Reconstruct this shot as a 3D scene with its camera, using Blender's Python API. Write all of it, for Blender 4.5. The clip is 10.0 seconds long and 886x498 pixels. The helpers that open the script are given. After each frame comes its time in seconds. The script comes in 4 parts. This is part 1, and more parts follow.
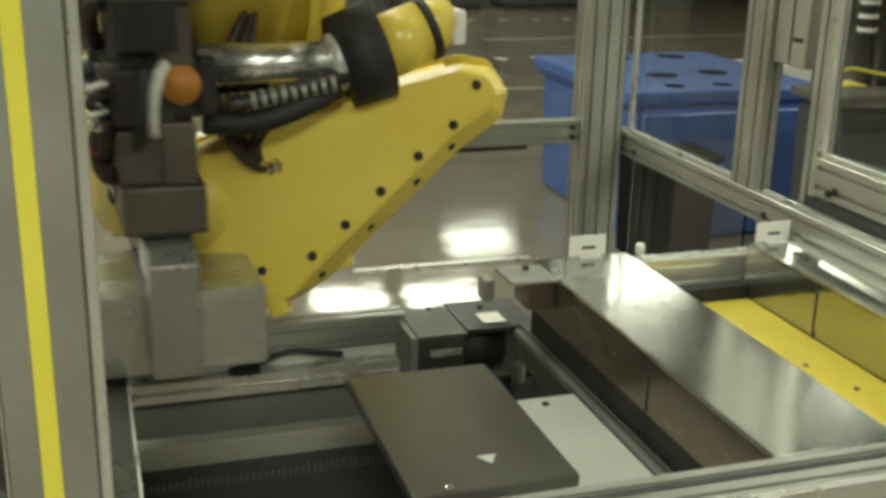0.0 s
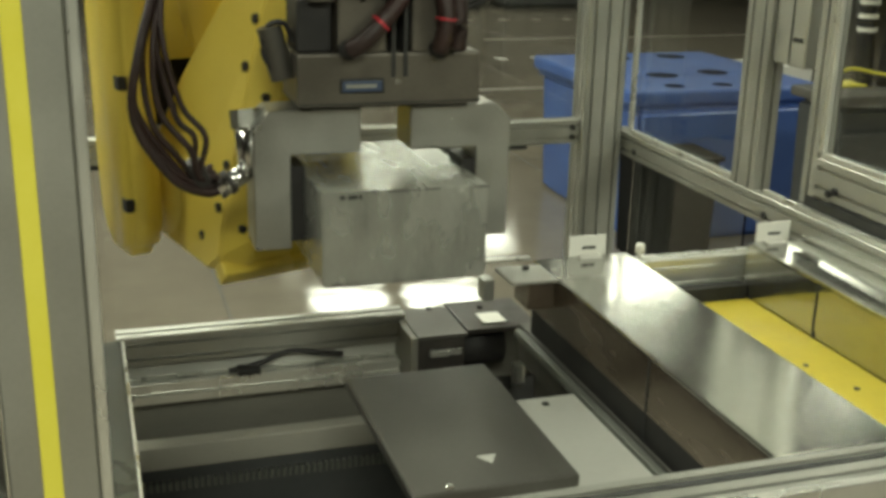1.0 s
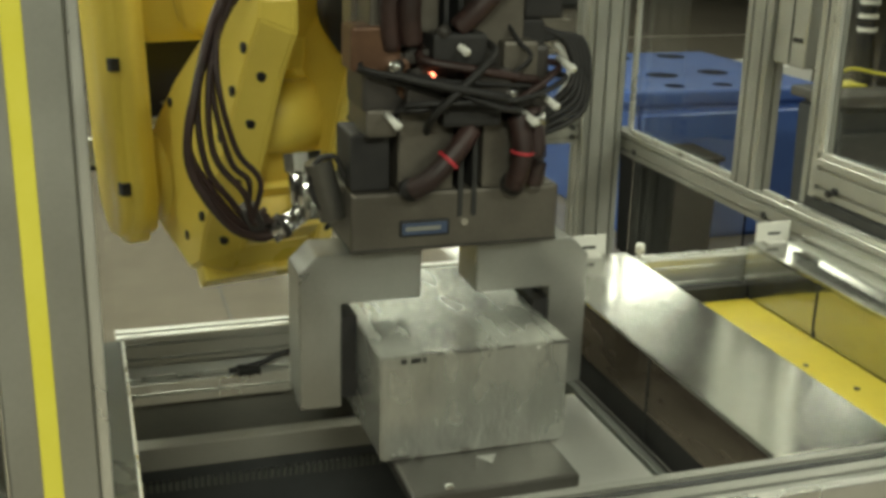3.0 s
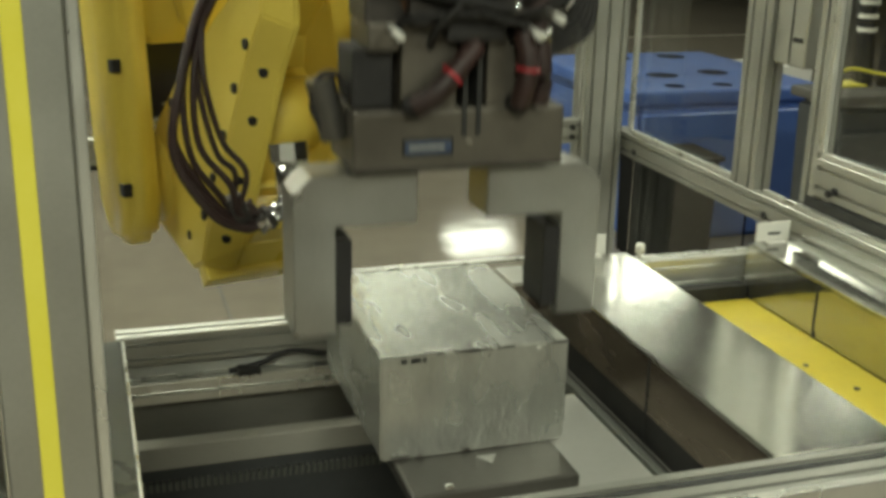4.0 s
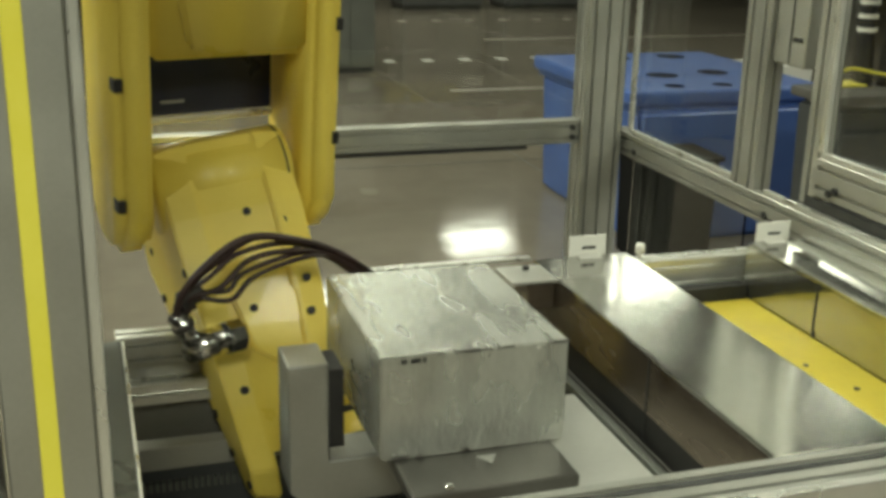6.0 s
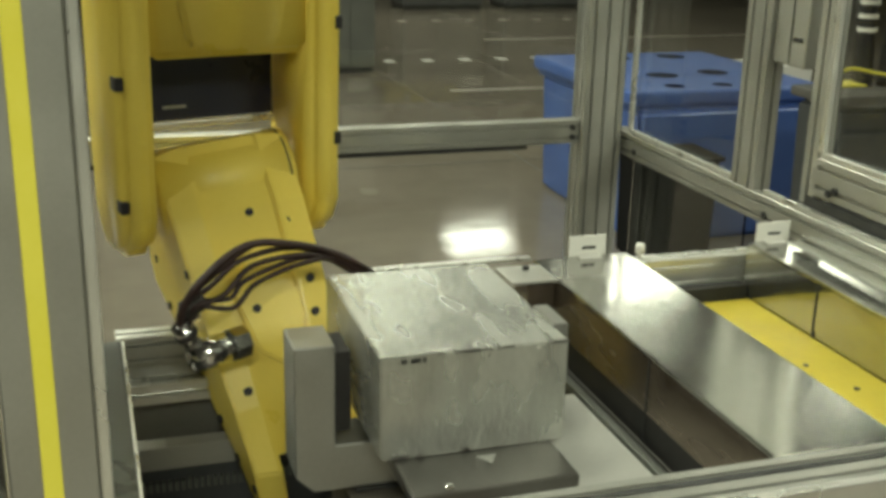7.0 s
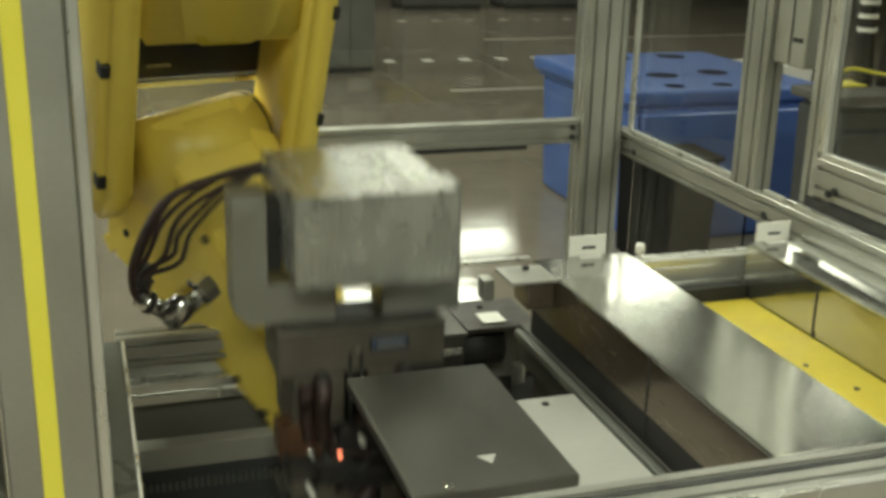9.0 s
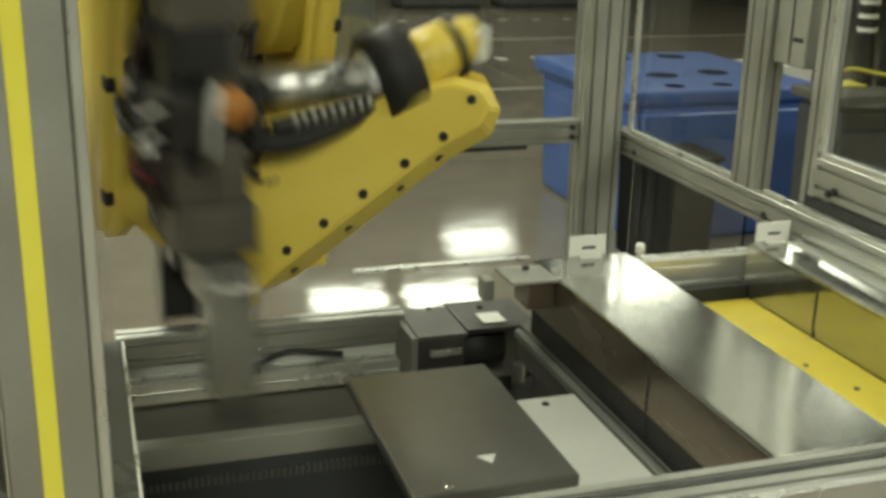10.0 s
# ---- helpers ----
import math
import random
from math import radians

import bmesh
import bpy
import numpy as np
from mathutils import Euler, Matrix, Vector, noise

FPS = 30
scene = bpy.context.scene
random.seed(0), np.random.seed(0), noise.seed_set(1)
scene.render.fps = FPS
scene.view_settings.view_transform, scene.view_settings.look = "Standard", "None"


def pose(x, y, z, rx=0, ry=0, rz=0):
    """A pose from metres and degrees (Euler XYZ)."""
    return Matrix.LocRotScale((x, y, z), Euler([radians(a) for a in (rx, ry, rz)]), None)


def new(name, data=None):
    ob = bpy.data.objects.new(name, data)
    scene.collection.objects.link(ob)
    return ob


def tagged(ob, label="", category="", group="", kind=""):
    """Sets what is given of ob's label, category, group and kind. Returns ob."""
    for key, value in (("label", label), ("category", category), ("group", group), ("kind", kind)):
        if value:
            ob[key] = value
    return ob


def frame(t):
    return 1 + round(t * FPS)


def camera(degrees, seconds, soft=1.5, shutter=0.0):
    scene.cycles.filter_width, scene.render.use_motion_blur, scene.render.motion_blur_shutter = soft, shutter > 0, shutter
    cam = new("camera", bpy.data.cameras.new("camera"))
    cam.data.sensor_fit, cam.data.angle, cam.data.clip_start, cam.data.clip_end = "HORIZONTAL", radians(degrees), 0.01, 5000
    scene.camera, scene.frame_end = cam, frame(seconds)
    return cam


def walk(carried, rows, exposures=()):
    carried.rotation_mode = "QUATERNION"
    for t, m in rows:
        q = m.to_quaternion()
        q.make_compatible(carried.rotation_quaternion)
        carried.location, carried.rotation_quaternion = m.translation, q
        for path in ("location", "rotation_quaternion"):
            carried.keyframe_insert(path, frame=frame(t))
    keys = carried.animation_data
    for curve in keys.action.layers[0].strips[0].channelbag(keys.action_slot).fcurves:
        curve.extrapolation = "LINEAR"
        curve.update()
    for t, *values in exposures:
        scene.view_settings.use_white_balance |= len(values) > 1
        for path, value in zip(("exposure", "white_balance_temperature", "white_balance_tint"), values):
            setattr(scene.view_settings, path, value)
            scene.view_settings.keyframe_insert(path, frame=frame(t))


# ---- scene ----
# ---------------------------------------------------------------- camera
cam = camera(42.82, 10.0, soft=3.7, shutter=0.9)
STAND = pose(0, 0, 2.0, 72.1456, -1.3556, -17.6332)
walk(cam, [(0.0, STAND), (10.0, STAND)], exposures=[(0.0, 0.0, 6500, 10), (10.0, 0.0, 6500, 10)])

# ---------------------------------------------------------------- world and lights
world = bpy.data.worlds.new("hall_air")
world.use_nodes = True
world.node_tree.nodes["Background"].inputs[0].default_value = (0.9, 0.92, 0.85, 1)
world.node_tree.nodes["Background"].inputs[1].default_value = 0.05
scene.world = world


def area(name, x, y, z, sx, sy, watts, colour=(0.955, 1.0, 0.805)):
    lamp = bpy.data.lights.new(name, "AREA")
    lamp.shape, lamp.size, lamp.size_y, lamp.energy, lamp.color = "RECTANGLE", sx, sy, watts, colour
    ob = new(name, lamp)
    ob.matrix_world = pose(x, y, z)
    return ob


# Unseen lamps: two added behind the camera, others for fill and for reflections.
HALL_LAMPS = [(-0.6, -2.6, 4.2, 190), (3.4, -2.4, 4.2, 115), (0.3, 3.0, 4.6, 42), (-3.4, 2.6, 4.6, 55), (0.6, 6.8, 4.6, 110), (7.6, 4.2, 4.6, 120),
              (-3.0, 7.4, 4.6, 120), (2.5, 10.3, 4.6, 15), (5.6, 10.6, 4.6, 24), (8.2, 10.6, 4.6, 30), (-3.0, 13.0, 4.6, 200), (7.15, 19.7, 4.6, 46), (3.95, 17.0, 4.6, 46), (5.55, 16.9, 4.6, 46)]
for lx, ly, lz, power in HALL_LAMPS:
    area("hall_light", lx, ly, lz - 0.06, 1.25, 1.0, power)

# ---------------------------------------------------------------- materials


def material(name, base, rough=0.5, metal=0.0, second=None, scale=8.0, mix=0.5, bump=0.0, bump_scale=60.0,
             rough_var=0.0, stretch=(1, 1, 1), emit=None, ior=1.5, island=0.0, coat=0.0):
    """Two scales of noise over the base colour, roughness that varies, and a fine relief."""
    m = bpy.data.materials.new(name)
    m.use_nodes = True
    n, k = m.node_tree.nodes, m.node_tree.links
    b = n["Principled BSDF"]
    b.inputs["Roughness"].default_value, b.inputs["Metallic"].default_value, b.inputs["IOR"].default_value = rough, metal, ior
    b.inputs["Coat Weight"].default_value = coat
    b.inputs["Base Color"].default_value = (*base, 1)
    if emit:
        b.inputs["Emission Color"].default_value, b.inputs["Emission Strength"].default_value = (*emit[0], 1), emit[1]
    co = n.new("ShaderNodeTexCoord")
    mp = n.new("ShaderNodeMapping")
    mp.inputs["Scale"].default_value = stretch
    k.new(co.outputs["Object"], mp.inputs["Vector"])
    big, small = n.new("ShaderNodeTexNoise"), n.new("ShaderNodeTexNoise")
    big.inputs["Scale"].default_value, big.inputs["Detail"].default_value = scale, 5
    small.inputs["Scale"].default_value, small.inputs["Detail"].default_value = bump_scale, 4
    k.new(mp.outputs[0], big.inputs["Vector"])
    k.new(mp.outputs[0], small.inputs["Vector"])
    if second:
        ramp = n.new("ShaderNodeValToRGB")
        ramp.color_ramp.elements[0].position, ramp.color_ramp.elements[1].position = 0.5 - 0.25 * mix, 0.5 + 0.45 * mix
        ramp.color_ramp.elements[0].color, ramp.color_ramp.elements[1].color = (*base, 1), (*second, 1)
        add = n.new("ShaderNodeMath")
        add.operation = "MULTIPLY_ADD"
        add.inputs[1].default_value, add.inputs[2].default_value = 0.3, -0.15
        k.new(small.outputs["Fac"], add.inputs[0])
        total = n.new("ShaderNodeMath")
        k.new(add.outputs[0], total.inputs[0])
        k.new(big.outputs["Fac"], total.inputs[1])
        k.new(total.outputs[0], ramp.inputs[0])
        k.new(ramp.outputs[0], b.inputs["Base Color"])
    if rough_var:
        rr = n.new("ShaderNodeMapRange")
        rr.inputs[1].default_value, rr.inputs[2].default_value = 0.3, 0.7
        rr.inputs[3].default_value, rr.inputs[4].default_value = max(rough - rough_var, 0.03), min(rough + rough_var, 1)
        k.new(big.outputs["Fac"], rr.inputs[0])
        k.new(rr.outputs[0], b.inputs["Roughness"])
    if bump:
        bp = n.new("ShaderNodeBump")
        bp.inputs["Strength"].default_value, bp.inputs["Distance"].default_value = bump, 0.004
        k.new(small.outputs["Fac"], bp.inputs["Height"])
        k.new(bp.outputs[0], b.inputs["Normal"])
    return m


ALU = material("anodised_aluminium", (0.41, 0.41, 0.37), 0.42, 0.75, (0.50, 0.50, 0.455), 6, 0.6, 0.05, 220, 0.08)
ALU_BRIGHT = material("cut_aluminium", (0.75, 0.75, 0.70), 0.3, 0.8, (0.85, 0.85, 0.8), 10, 0.6, 0.05, 200, 0.08)
# Black for rubber, bolts and screws, and for shade in slots and gaps.
SLOT = material("slot_shadow_black", (0.02, 0.02, 0.02), 0.6, 0.0, (0.035, 0.035, 0.03), 12)
TAPE = material("yellow_slot_cover", (0.80, 0.72, 0.07), 0.45, 0.0, (0.86, 0.78, 0.11), 9, 0.6, 0.05, 150)
STEEL = material("stainless_sheet", (0.42, 0.42, 0.39), 0.14, 0.95, (0.56, 0.56, 0.52), 5.0, 0.9, 0.10, 22, 0.06, (1, 0.5, 1))
BLOCK = material("cast_aluminium", (0.40, 0.405, 0.37), 0.25, 0.72, (0.70, 0.71, 0.655), 9, 0.9, 0.35, 55, 0.09, (1.8, 0.45, 0.8))
PLATE = material("worn_steel_plate", (0.12, 0.115, 0.102), 0.33, 0.7, (0.19, 0.182, 0.165), 3, 1.0, 0.06, 120, 0.05, (2, 0.6, 1))
FINGER = material("milled_aluminium", (0.38, 0.38, 0.35), 0.36, 0.8, (0.50, 0.50, 0.46), 8, 0.8, 0.12, 120, 0.12)
BODY = material("hard_anodised_housing", (0.12, 0.108, 0.09), 0.42, 0.5, (0.19, 0.172, 0.14), 9, 0.8, 0.06, 140, 0.08)
# Brown tone paints the dim pit mirrored in the stainless cover side.
BROWN = material("brown_reflection_steel", (0.15, 0.118, 0.09), 0.27, 0.7, (0.27, 0.22, 0.165), 5, 0.9, 0.05, 90, 0.12, (1, 0.4, 2))
YELLOW = material("robot_yellow_paint", (0.76, 0.58, 0.085), 0.34, 0.0, (0.84, 0.66, 0.12), 4, 0.8, 0.05, 70, 0.08, coat=0.1)
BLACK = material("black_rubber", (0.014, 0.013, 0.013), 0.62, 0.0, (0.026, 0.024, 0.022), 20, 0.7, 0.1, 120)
DARK = material("dark_machinery", (0.035, 0.032, 0.03), 0.45, 0.2, (0.075, 0.065, 0.055), 16, 0.8, 0.15, 90, 0.12)
RUST = material("copper_brown_valve", (0.10, 0.05, 0.028), 0.45, 0.4, (0.16, 0.085, 0.045), 22, 0.7, 0.1, 100)
CHROME = material("polished_chrome", (0.8, 0.8, 0.78), 0.16, 1.0, (0.7, 0.7, 0.68), 10)
SILVERED = material("silver_foil_sleeve", (0.66, 0.66, 0.63), 0.3, 0.35, (0.8, 0.8, 0.77), 14, 0.8, 0.2, 90, 0.1, (1, 3, 1))
NAVY = material("blue_black_backing", (0.014, 0.016, 0.030), 0.35, 0.0, (0.024, 0.026, 0.042), 10, 0.8, 0.05, 90, 0.1)
TUBE = material("polished_tube", (0.72, 0.72, 0.69), 0.24, 0.9, (0.84, 0.84, 0.81), 14, 0.8, 0.15, 90, 0.08, (6, 0.6, 6))
FAINT = material("worn_floor_paint", (0.24, 0.22, 0.18), 0.45, 0.0, (0.36, 0.33, 0.29), 5, 0.8)
RED = material("red_tube", (0.5, 0.03, 0.04), 0.4, 0.0, (0.6, 0.06, 0.08), 20)
RAILGREY = material("dusty_grey_rail", (0.34, 0.33, 0.285), 0.42, 0.1, (0.44, 0.425, 0.37), 4, 0.9, 0.06, 90, 0.1, (0.5, 1, 2))
SIDE = material("dark_green_grey_sheet", (0.055, 0.058, 0.05), 0.32, 0.2, (0.085, 0.088, 0.076), 4, 0.8, 0.05, 90, 0.08)
MIDGREY = material("dusty_grey_panel", (0.17, 0.163, 0.14), 0.45, 0.1, (0.25, 0.24, 0.205), 3, 0.9, 0.06, 90, 0.1, (0.5, 1, 2))
ORANGE = material("orange_motor_cap", (0.55, 0.22, 0.04), 0.45, 0.0, (0.65, 0.28, 0.06), 14)
LED = material("red_indicator", (0.6, 0.05, 0.02), 0.4, emit=((1.0, 0.25, 0.12), 5.0))
LABEL = material("blue_nameplate", (0.05, 0.07, 0.13), 0.4, 0.0, (0.07, 0.10, 0.17), 20)
WHITE = material("white_plastic", (0.75, 0.74, 0.68), 0.5, 0.0, (0.8, 0.79, 0.73), 10, 0.6, 0.04, 120)
GREY = material("light_grey_paint", (0.47, 0.47, 0.43), 0.5, 0.0, (0.56, 0.56, 0.51), 5, 0.8, 0.05, 100, 0.08)
PIT = material("dark_grey_tray", (0.09, 0.085, 0.075), 0.55, 0.1, (0.13, 0.125, 0.11), 6, 0.8, 0.08, 100)
PANEL = material("grey_green_panel", (0.12, 0.125, 0.11), 0.4, 0.1, (0.165, 0.17, 0.15), 4, 0.8, 0.05, 90, 0.08)
HOLE = material("hole_shade_black", (0.006, 0.008, 0.02), 1.0, 0.0, (0.01, 0.012, 0.03), 9, ior=1.05)
HOSE = material("brown_black_hose", (0.025, 0.014, 0.012), 0.5, 0.0, (0.06, 0.03, 0.026), 18, 0.7, 0.05, 120)
BELT = material("yellow_conveyor_pad", (0.50, 0.39, 0.03), 0.45, 0.0, (0.70, 0.58, 0.06), 7, 1.0, 0.08, 60, 0.1)
BLUE = material("blue_moulded_plastic", (0.055, 0.115, 0.36), 0.42, 0.0, (0.075, 0.15, 0.43), 5, 0.8, 0.05, 80, 0.08)
CRATE = material("charcoal_crate", (0.007, 0.007, 0.007), 0.75, 0.0, (0.012, 0.012, 0.0115), 7, 0.8, 0.1, 60, ior=1.2)
CRATE_SLATE = material("slate_crate_shell", (0.05, 0.054, 0.056), 0.5, 0.0, (0.075, 0.078, 0.08), 6, 0.8, 0.08, 60)
CRATE_GREY = material("slate_grey_crate", (0.09, 0.095, 0.095), 0.5, 0.0, (0.12, 0.12, 0.12), 6, 0.8, 0.08, 60)
FLOOR = material("polished_concrete", (0.18, 0.157, 0.122), 0.07, 0.0, (0.30, 0.262, 0.21), 0.55, 0.9, 0.22, 7, 0.03)
MARK = material("white_floor_paint", (0.6, 0.6, 0.56), 0.5, 0.0, (0.7, 0.7, 0.65), 6)
WALL = material("hall_wall_paint", (0.16, 0.15, 0.13), 0.8, 0.0, (0.2, 0.19, 0.165), 1.5, 0.8, 0.05, 30)
CEIL = material("hall_ceiling_paint", (0.22, 0.22, 0.2), 0.9, 0.0, (0.27, 0.27, 0.25), 1.2)
GLOW = material("lamp_diffuser", (0.8, 0.8, 0.75), 0.5, emit=((0.97, 1.0, 0.79), 3.0))

GLASS = bpy.data.materials.new("clear_pane")
GLASS.use_nodes = True
gb = GLASS.node_tree.nodes["Principled BSDF"]
gb.inputs["Base Color"].default_value = (0.97, 0.98, 0.96, 1)
gb.inputs["Transmission Weight"].default_value, gb.inputs["Roughness"].default_value, gb.inputs["IOR"].default_value = 1.0, 0.0, 1.45

# ---------------------------------------------------------------- mesh helpers


def link(name, bm, mat, parent=None, label="", smooth=False):
    me = bpy.data.meshes.new(name)
    bm.normal_update()
    bm.to_mesh(me)
    bm.free()
    me.materials.append(mat)
    if smooth:
        for p in me.polygons:
            p.use_smooth = True
    ob = new(name, me)
    ob.parent = parent
    if label:
        ob["label"] = label
    return ob


def part(name, bm, mat, parent, label="", smooth=False):
    return link(name, bm, mat, parent, label, smooth)


def empty(name, m=None):
    ob = new(name)
    ob.empty_display_size = 0.05
    if m is not None:
        ob.matrix_world = m
    return ob


def put(bm, geom, m):
    bmesh.ops.transform(bm, matrix=m, verts=geom)


def box(bm, x0, x1, y0, y1, z0, z1, bevel=0.0, seg=2, m=None):
    v = bmesh.ops.create_cube(bm, size=1)["verts"]
    for p in v:
        p.co = Vector(((x0 + x1) / 2 + p.co.x * (x1 - x0), (y0 + y1) / 2 + p.co.y * (y1 - y0), (z0 + z1) / 2 + p.co.z * (z1 - z0)))
    if bevel:
        es = list({e for p in v for e in p.link_edges})
        r = bmesh.ops.bevel(bm, geom=es, offset=bevel, segments=seg, affect="EDGES", profile=0.6)
        v = list({q for f in r["faces"] for q in f.verts} | {q for q in v if q.is_valid})
    if m is not None:
        put(bm, v, m)
    return bm


def boxed(x0, x1, y0, y1, z0, z1, bevel=0.0, seg=2):
    return box(bmesh.new(), x0, x1, y0, y1, z0, z1, bevel, seg)


def rod(bm, p0, p1, r0, r1=None, n=20):
    """A round bar or cone from p0 to p1."""
    p0, p1 = Vector(p0), Vector(p1)
    r1 = r0 if r1 is None else r1
    v = bmesh.ops.create_cone(bm, cap_ends=True, segments=n, radius1=r0, radius2=r1, depth=(p1 - p0).length)["verts"]
    put(bm, v, Matrix.Translation((p0 + p1) / 2) @ (p1 - p0).to_track_quat("Z", "Y").to_matrix().to_4x4())
    return bm


def prism(bm, outline, y0, y1, m=None):
    """An outline in x and z, pulled from y0 to y1."""
    a = [bm.verts.new((x, y0, z)) for x, z in outline]
    b = [bm.verts.new((x, y1, z)) for x, z in outline]
    n = len(a)
    bm.faces.new(a)
    bm.faces.new(b[::-1])
    for i in range(n):
        bm.faces.new((a[i], b[i], b[(i + 1) % n], a[(i + 1) % n]))
    bmesh.ops.recalc_face_normals(bm, faces=bm.faces[:])
    if m is not None:
        put(bm, a + b, m)
    return bm


def tube(bm, pts, r, n=8, fine=6):
    """A hose through the points, smoothed."""
    pts = [Vector(p) for p in pts]
    line = []
    for i in range(len(pts) - 1):
        a, b = pts[i], pts[i + 1]
        ta = (b - pts[max(i - 1, 0)]) * 0.5
        tb = (pts[min(i + 2, len(pts) - 1)] - a) * 0.5
        for s in range(fine):
            u = s / fine
            line.append((2 * u**3 - 3 * u**2 + 1) * a + (u**3 - 2 * u**2 + u) * ta + (3 * u**2 - 2 * u**3) * b + (u**3 - u**2) * tb)
    line.append(pts[-1])
    rings = []
    for i, p in enumerate(line):
        d = (line[min(i + 1, len(line) - 1)] - line[max(i - 1, 0)]).normalized()
        q = d.to_track_quat("Z", "Y")
        rings.append([bm.verts.new(p + q @ Vector((r * math.cos(2 * math.pi * j / n), r * math.sin(2 * math.pi * j / n), 0))) for j in range(n)])
    for a, b in zip(rings, rings[1:]):
        for j in range(n):
            bm.faces.new((a[j], a[(j + 1) % n], b[(j + 1) % n], b[j]))
    bm.faces.new(rings[0][::-1])
    bm.faces.new(rings[-1])
    return bm


def slotted(bm, p0, p1, w, h, nw, nh, up=(0, 0, 1), slot=0.009, deep=0.012):
    """A T-slot profile from p0 to p1: w across, h along up, with nw and nh grooves on its faces."""
    p0, p1, up = Vector(p0), Vector(p1), Vector(up)
    d = (p1 - p0).normalized()
    side = up.cross(d).normalized()
    up = d.cross(side).normalized()
    ring = []

    def face(ax, bx, n):
        ax, bx = Vector(ax), Vector(bx)
        e = (bx - ax).normalized()
        inn = Vector((-e.y, e.x))
        ring.append(ax + e * 0.0025)
        for i in range(n):
            c = ax + (bx - ax) * ((i + 0.5) / n)
            ring.extend((c - e * slot / 2, c - e * slot / 2 + inn * deep, c + e * slot / 2 + inn * deep, c + e * slot / 2))
        ring.append(bx - e * 0.0025)

    c = [(-w / 2, -h / 2), (w / 2, -h / 2), (w / 2, h / 2), (-w / 2, h / 2)]
    for i, n in enumerate((nw, nh, nw, nh)):
        face(c[i], c[(i + 1) % 4], n)
    a = [bm.verts.new(p0 + side * q.x + up * q.y) for q in ring]
    b = [bm.verts.new(p1 + side * q.x + up * q.y) for q in ring]
    n = len(a)
    bm.faces.new(a[::-1])
    bm.faces.new(b)
    for i in range(n):
        bm.faces.new((a[i], a[(i + 1) % n], b[(i + 1) % n], b[i]))
    bmesh.ops.recalc_face_normals(bm, faces=bm.faces[:])
    return bm


FAR = Matrix.Translation((0, 0, 2)) @ Matrix.Scale(1.245, 4) @ Matrix.Translation((0, 0, -2))


def deep(bm):
    """Sets what belongs to the sunken back of the table at its distance."""
    put(bm, bm.verts, FAR)
    return bm


# ---------------------------------------------------------------- hall
tagged(link("floor", boxed(-16, 22, -6, 34, -0.2, 0.0), FLOOR), "polished brown-grey concrete hall floor", "floor", kind="structure")
tagged(link("ceiling", boxed(-16, 22, -6, 34, 7.0, 7.2), CEIL), "dim grey factory hall ceiling", "ceiling", kind="structure")
tagged(link("wall_north", boxed(-16, 22, 33.8, 34, 0, 7.0), WALL), "dull brown hall wall far away", "wall", kind="structure")
tagged(link("wall_south", boxed(-16, 22, -6, -5.8, 0, 7.0), WALL), "dull brown hall wall", "wall", kind="structure")
tagged(link("wall_west", boxed(-16, -15.8, -5.8, 33.8, 0, 7.0), WALL), "dull brown hall wall", "wall", kind="structure")
tagged(link("wall_east", boxed(21.8, 22, -5.8, 33.8, 0, 7.0), WALL), "dull brown hall wall", "wall", kind="structure")
for lx, ly, lz, power in HALL_LAMPS:
    fix = tagged(empty("ceiling_light", pose(lx, ly, lz)), "white glowing rectangular light, unseen overhead in the hall", "light", "hall lights")
    part("diffuser", boxed(-0.62, 0.62, -0.5, 0.5, -0.03, 0.0), GLOW, fix)
    part("housing", boxed(-0.65, 0.65, -0.53, 0.53, 0.002, 0.08, 0.01), WHITE, fix)
    for hy in (-0.5, 0.5):
        part("hanger", rod(bmesh.new(), (0, hy, 0.08), (0, hy, 7.0 - lz), 0.008, None, 8), ALU, fix)

# ---------------------------------------------------------------- cell frame


def profile(name, p0, p1, w, h, nw, nh, label, up=(0, 0, 1), group="", mat=ALU):
    ob = link(name, slotted(bmesh.new(), p0, p1, w, h, nw, nh, up), mat)
    return tagged(ob, label, "profile", group, "structure")


SILVER = "silver-grey slotted aluminium profile of the machine cell"
# front: the post beside the opening with its yellow slot cover, and the sill rail
post = profile("front_post", (-0.055, 1.165, 0), (-0.055, 1.165, 3.4), 0.09, 0.09, 1, 2, SILVER, (0, 1, 0))
part("slot_cover", boxed(-0.067, -0.047, 1.117, 1.124, 0.0, 3.4, 0.002), TAPE, post, "bright yellow plastic slot cover")
part("edge_strip", boxed(-0.009, 0.003, 1.116, 1.212, 0.0, 3.4, 0.003), ALU_BRIGHT, post, "pale bright edge strip")
side_post = profile("front_post", (-0.155, 1.165, 0), (-0.155, 1.165, 3.4), 0.09, 0.09, 2, 2, SILVER, (0, 1, 0))
sill = profile("front_rail", (0.006, 1.181, 1.19), (3.2, 1.181, 1.19), 0.09, 0.09, 2, 2, SILVER)
# Black strip paints the dark of the sill rail's slot.
part("slot_strip", boxed(0.01, 3.2, 1.184, 1.196, 1.2275, 1.2365), SLOT, sill, "black strip painted for the rail's slot")
part("front_lip", boxed(0.01, 3.2, 1.118, 1.134, 1.12, 1.243, 0.003), ALU_BRIGHT, sill)
profile("front_leg", (3.1, 1.181, 0), (3.1, 1.181, 1.14), 0.09, 0.09, 2, 2, SILVER, (0, 1, 0))

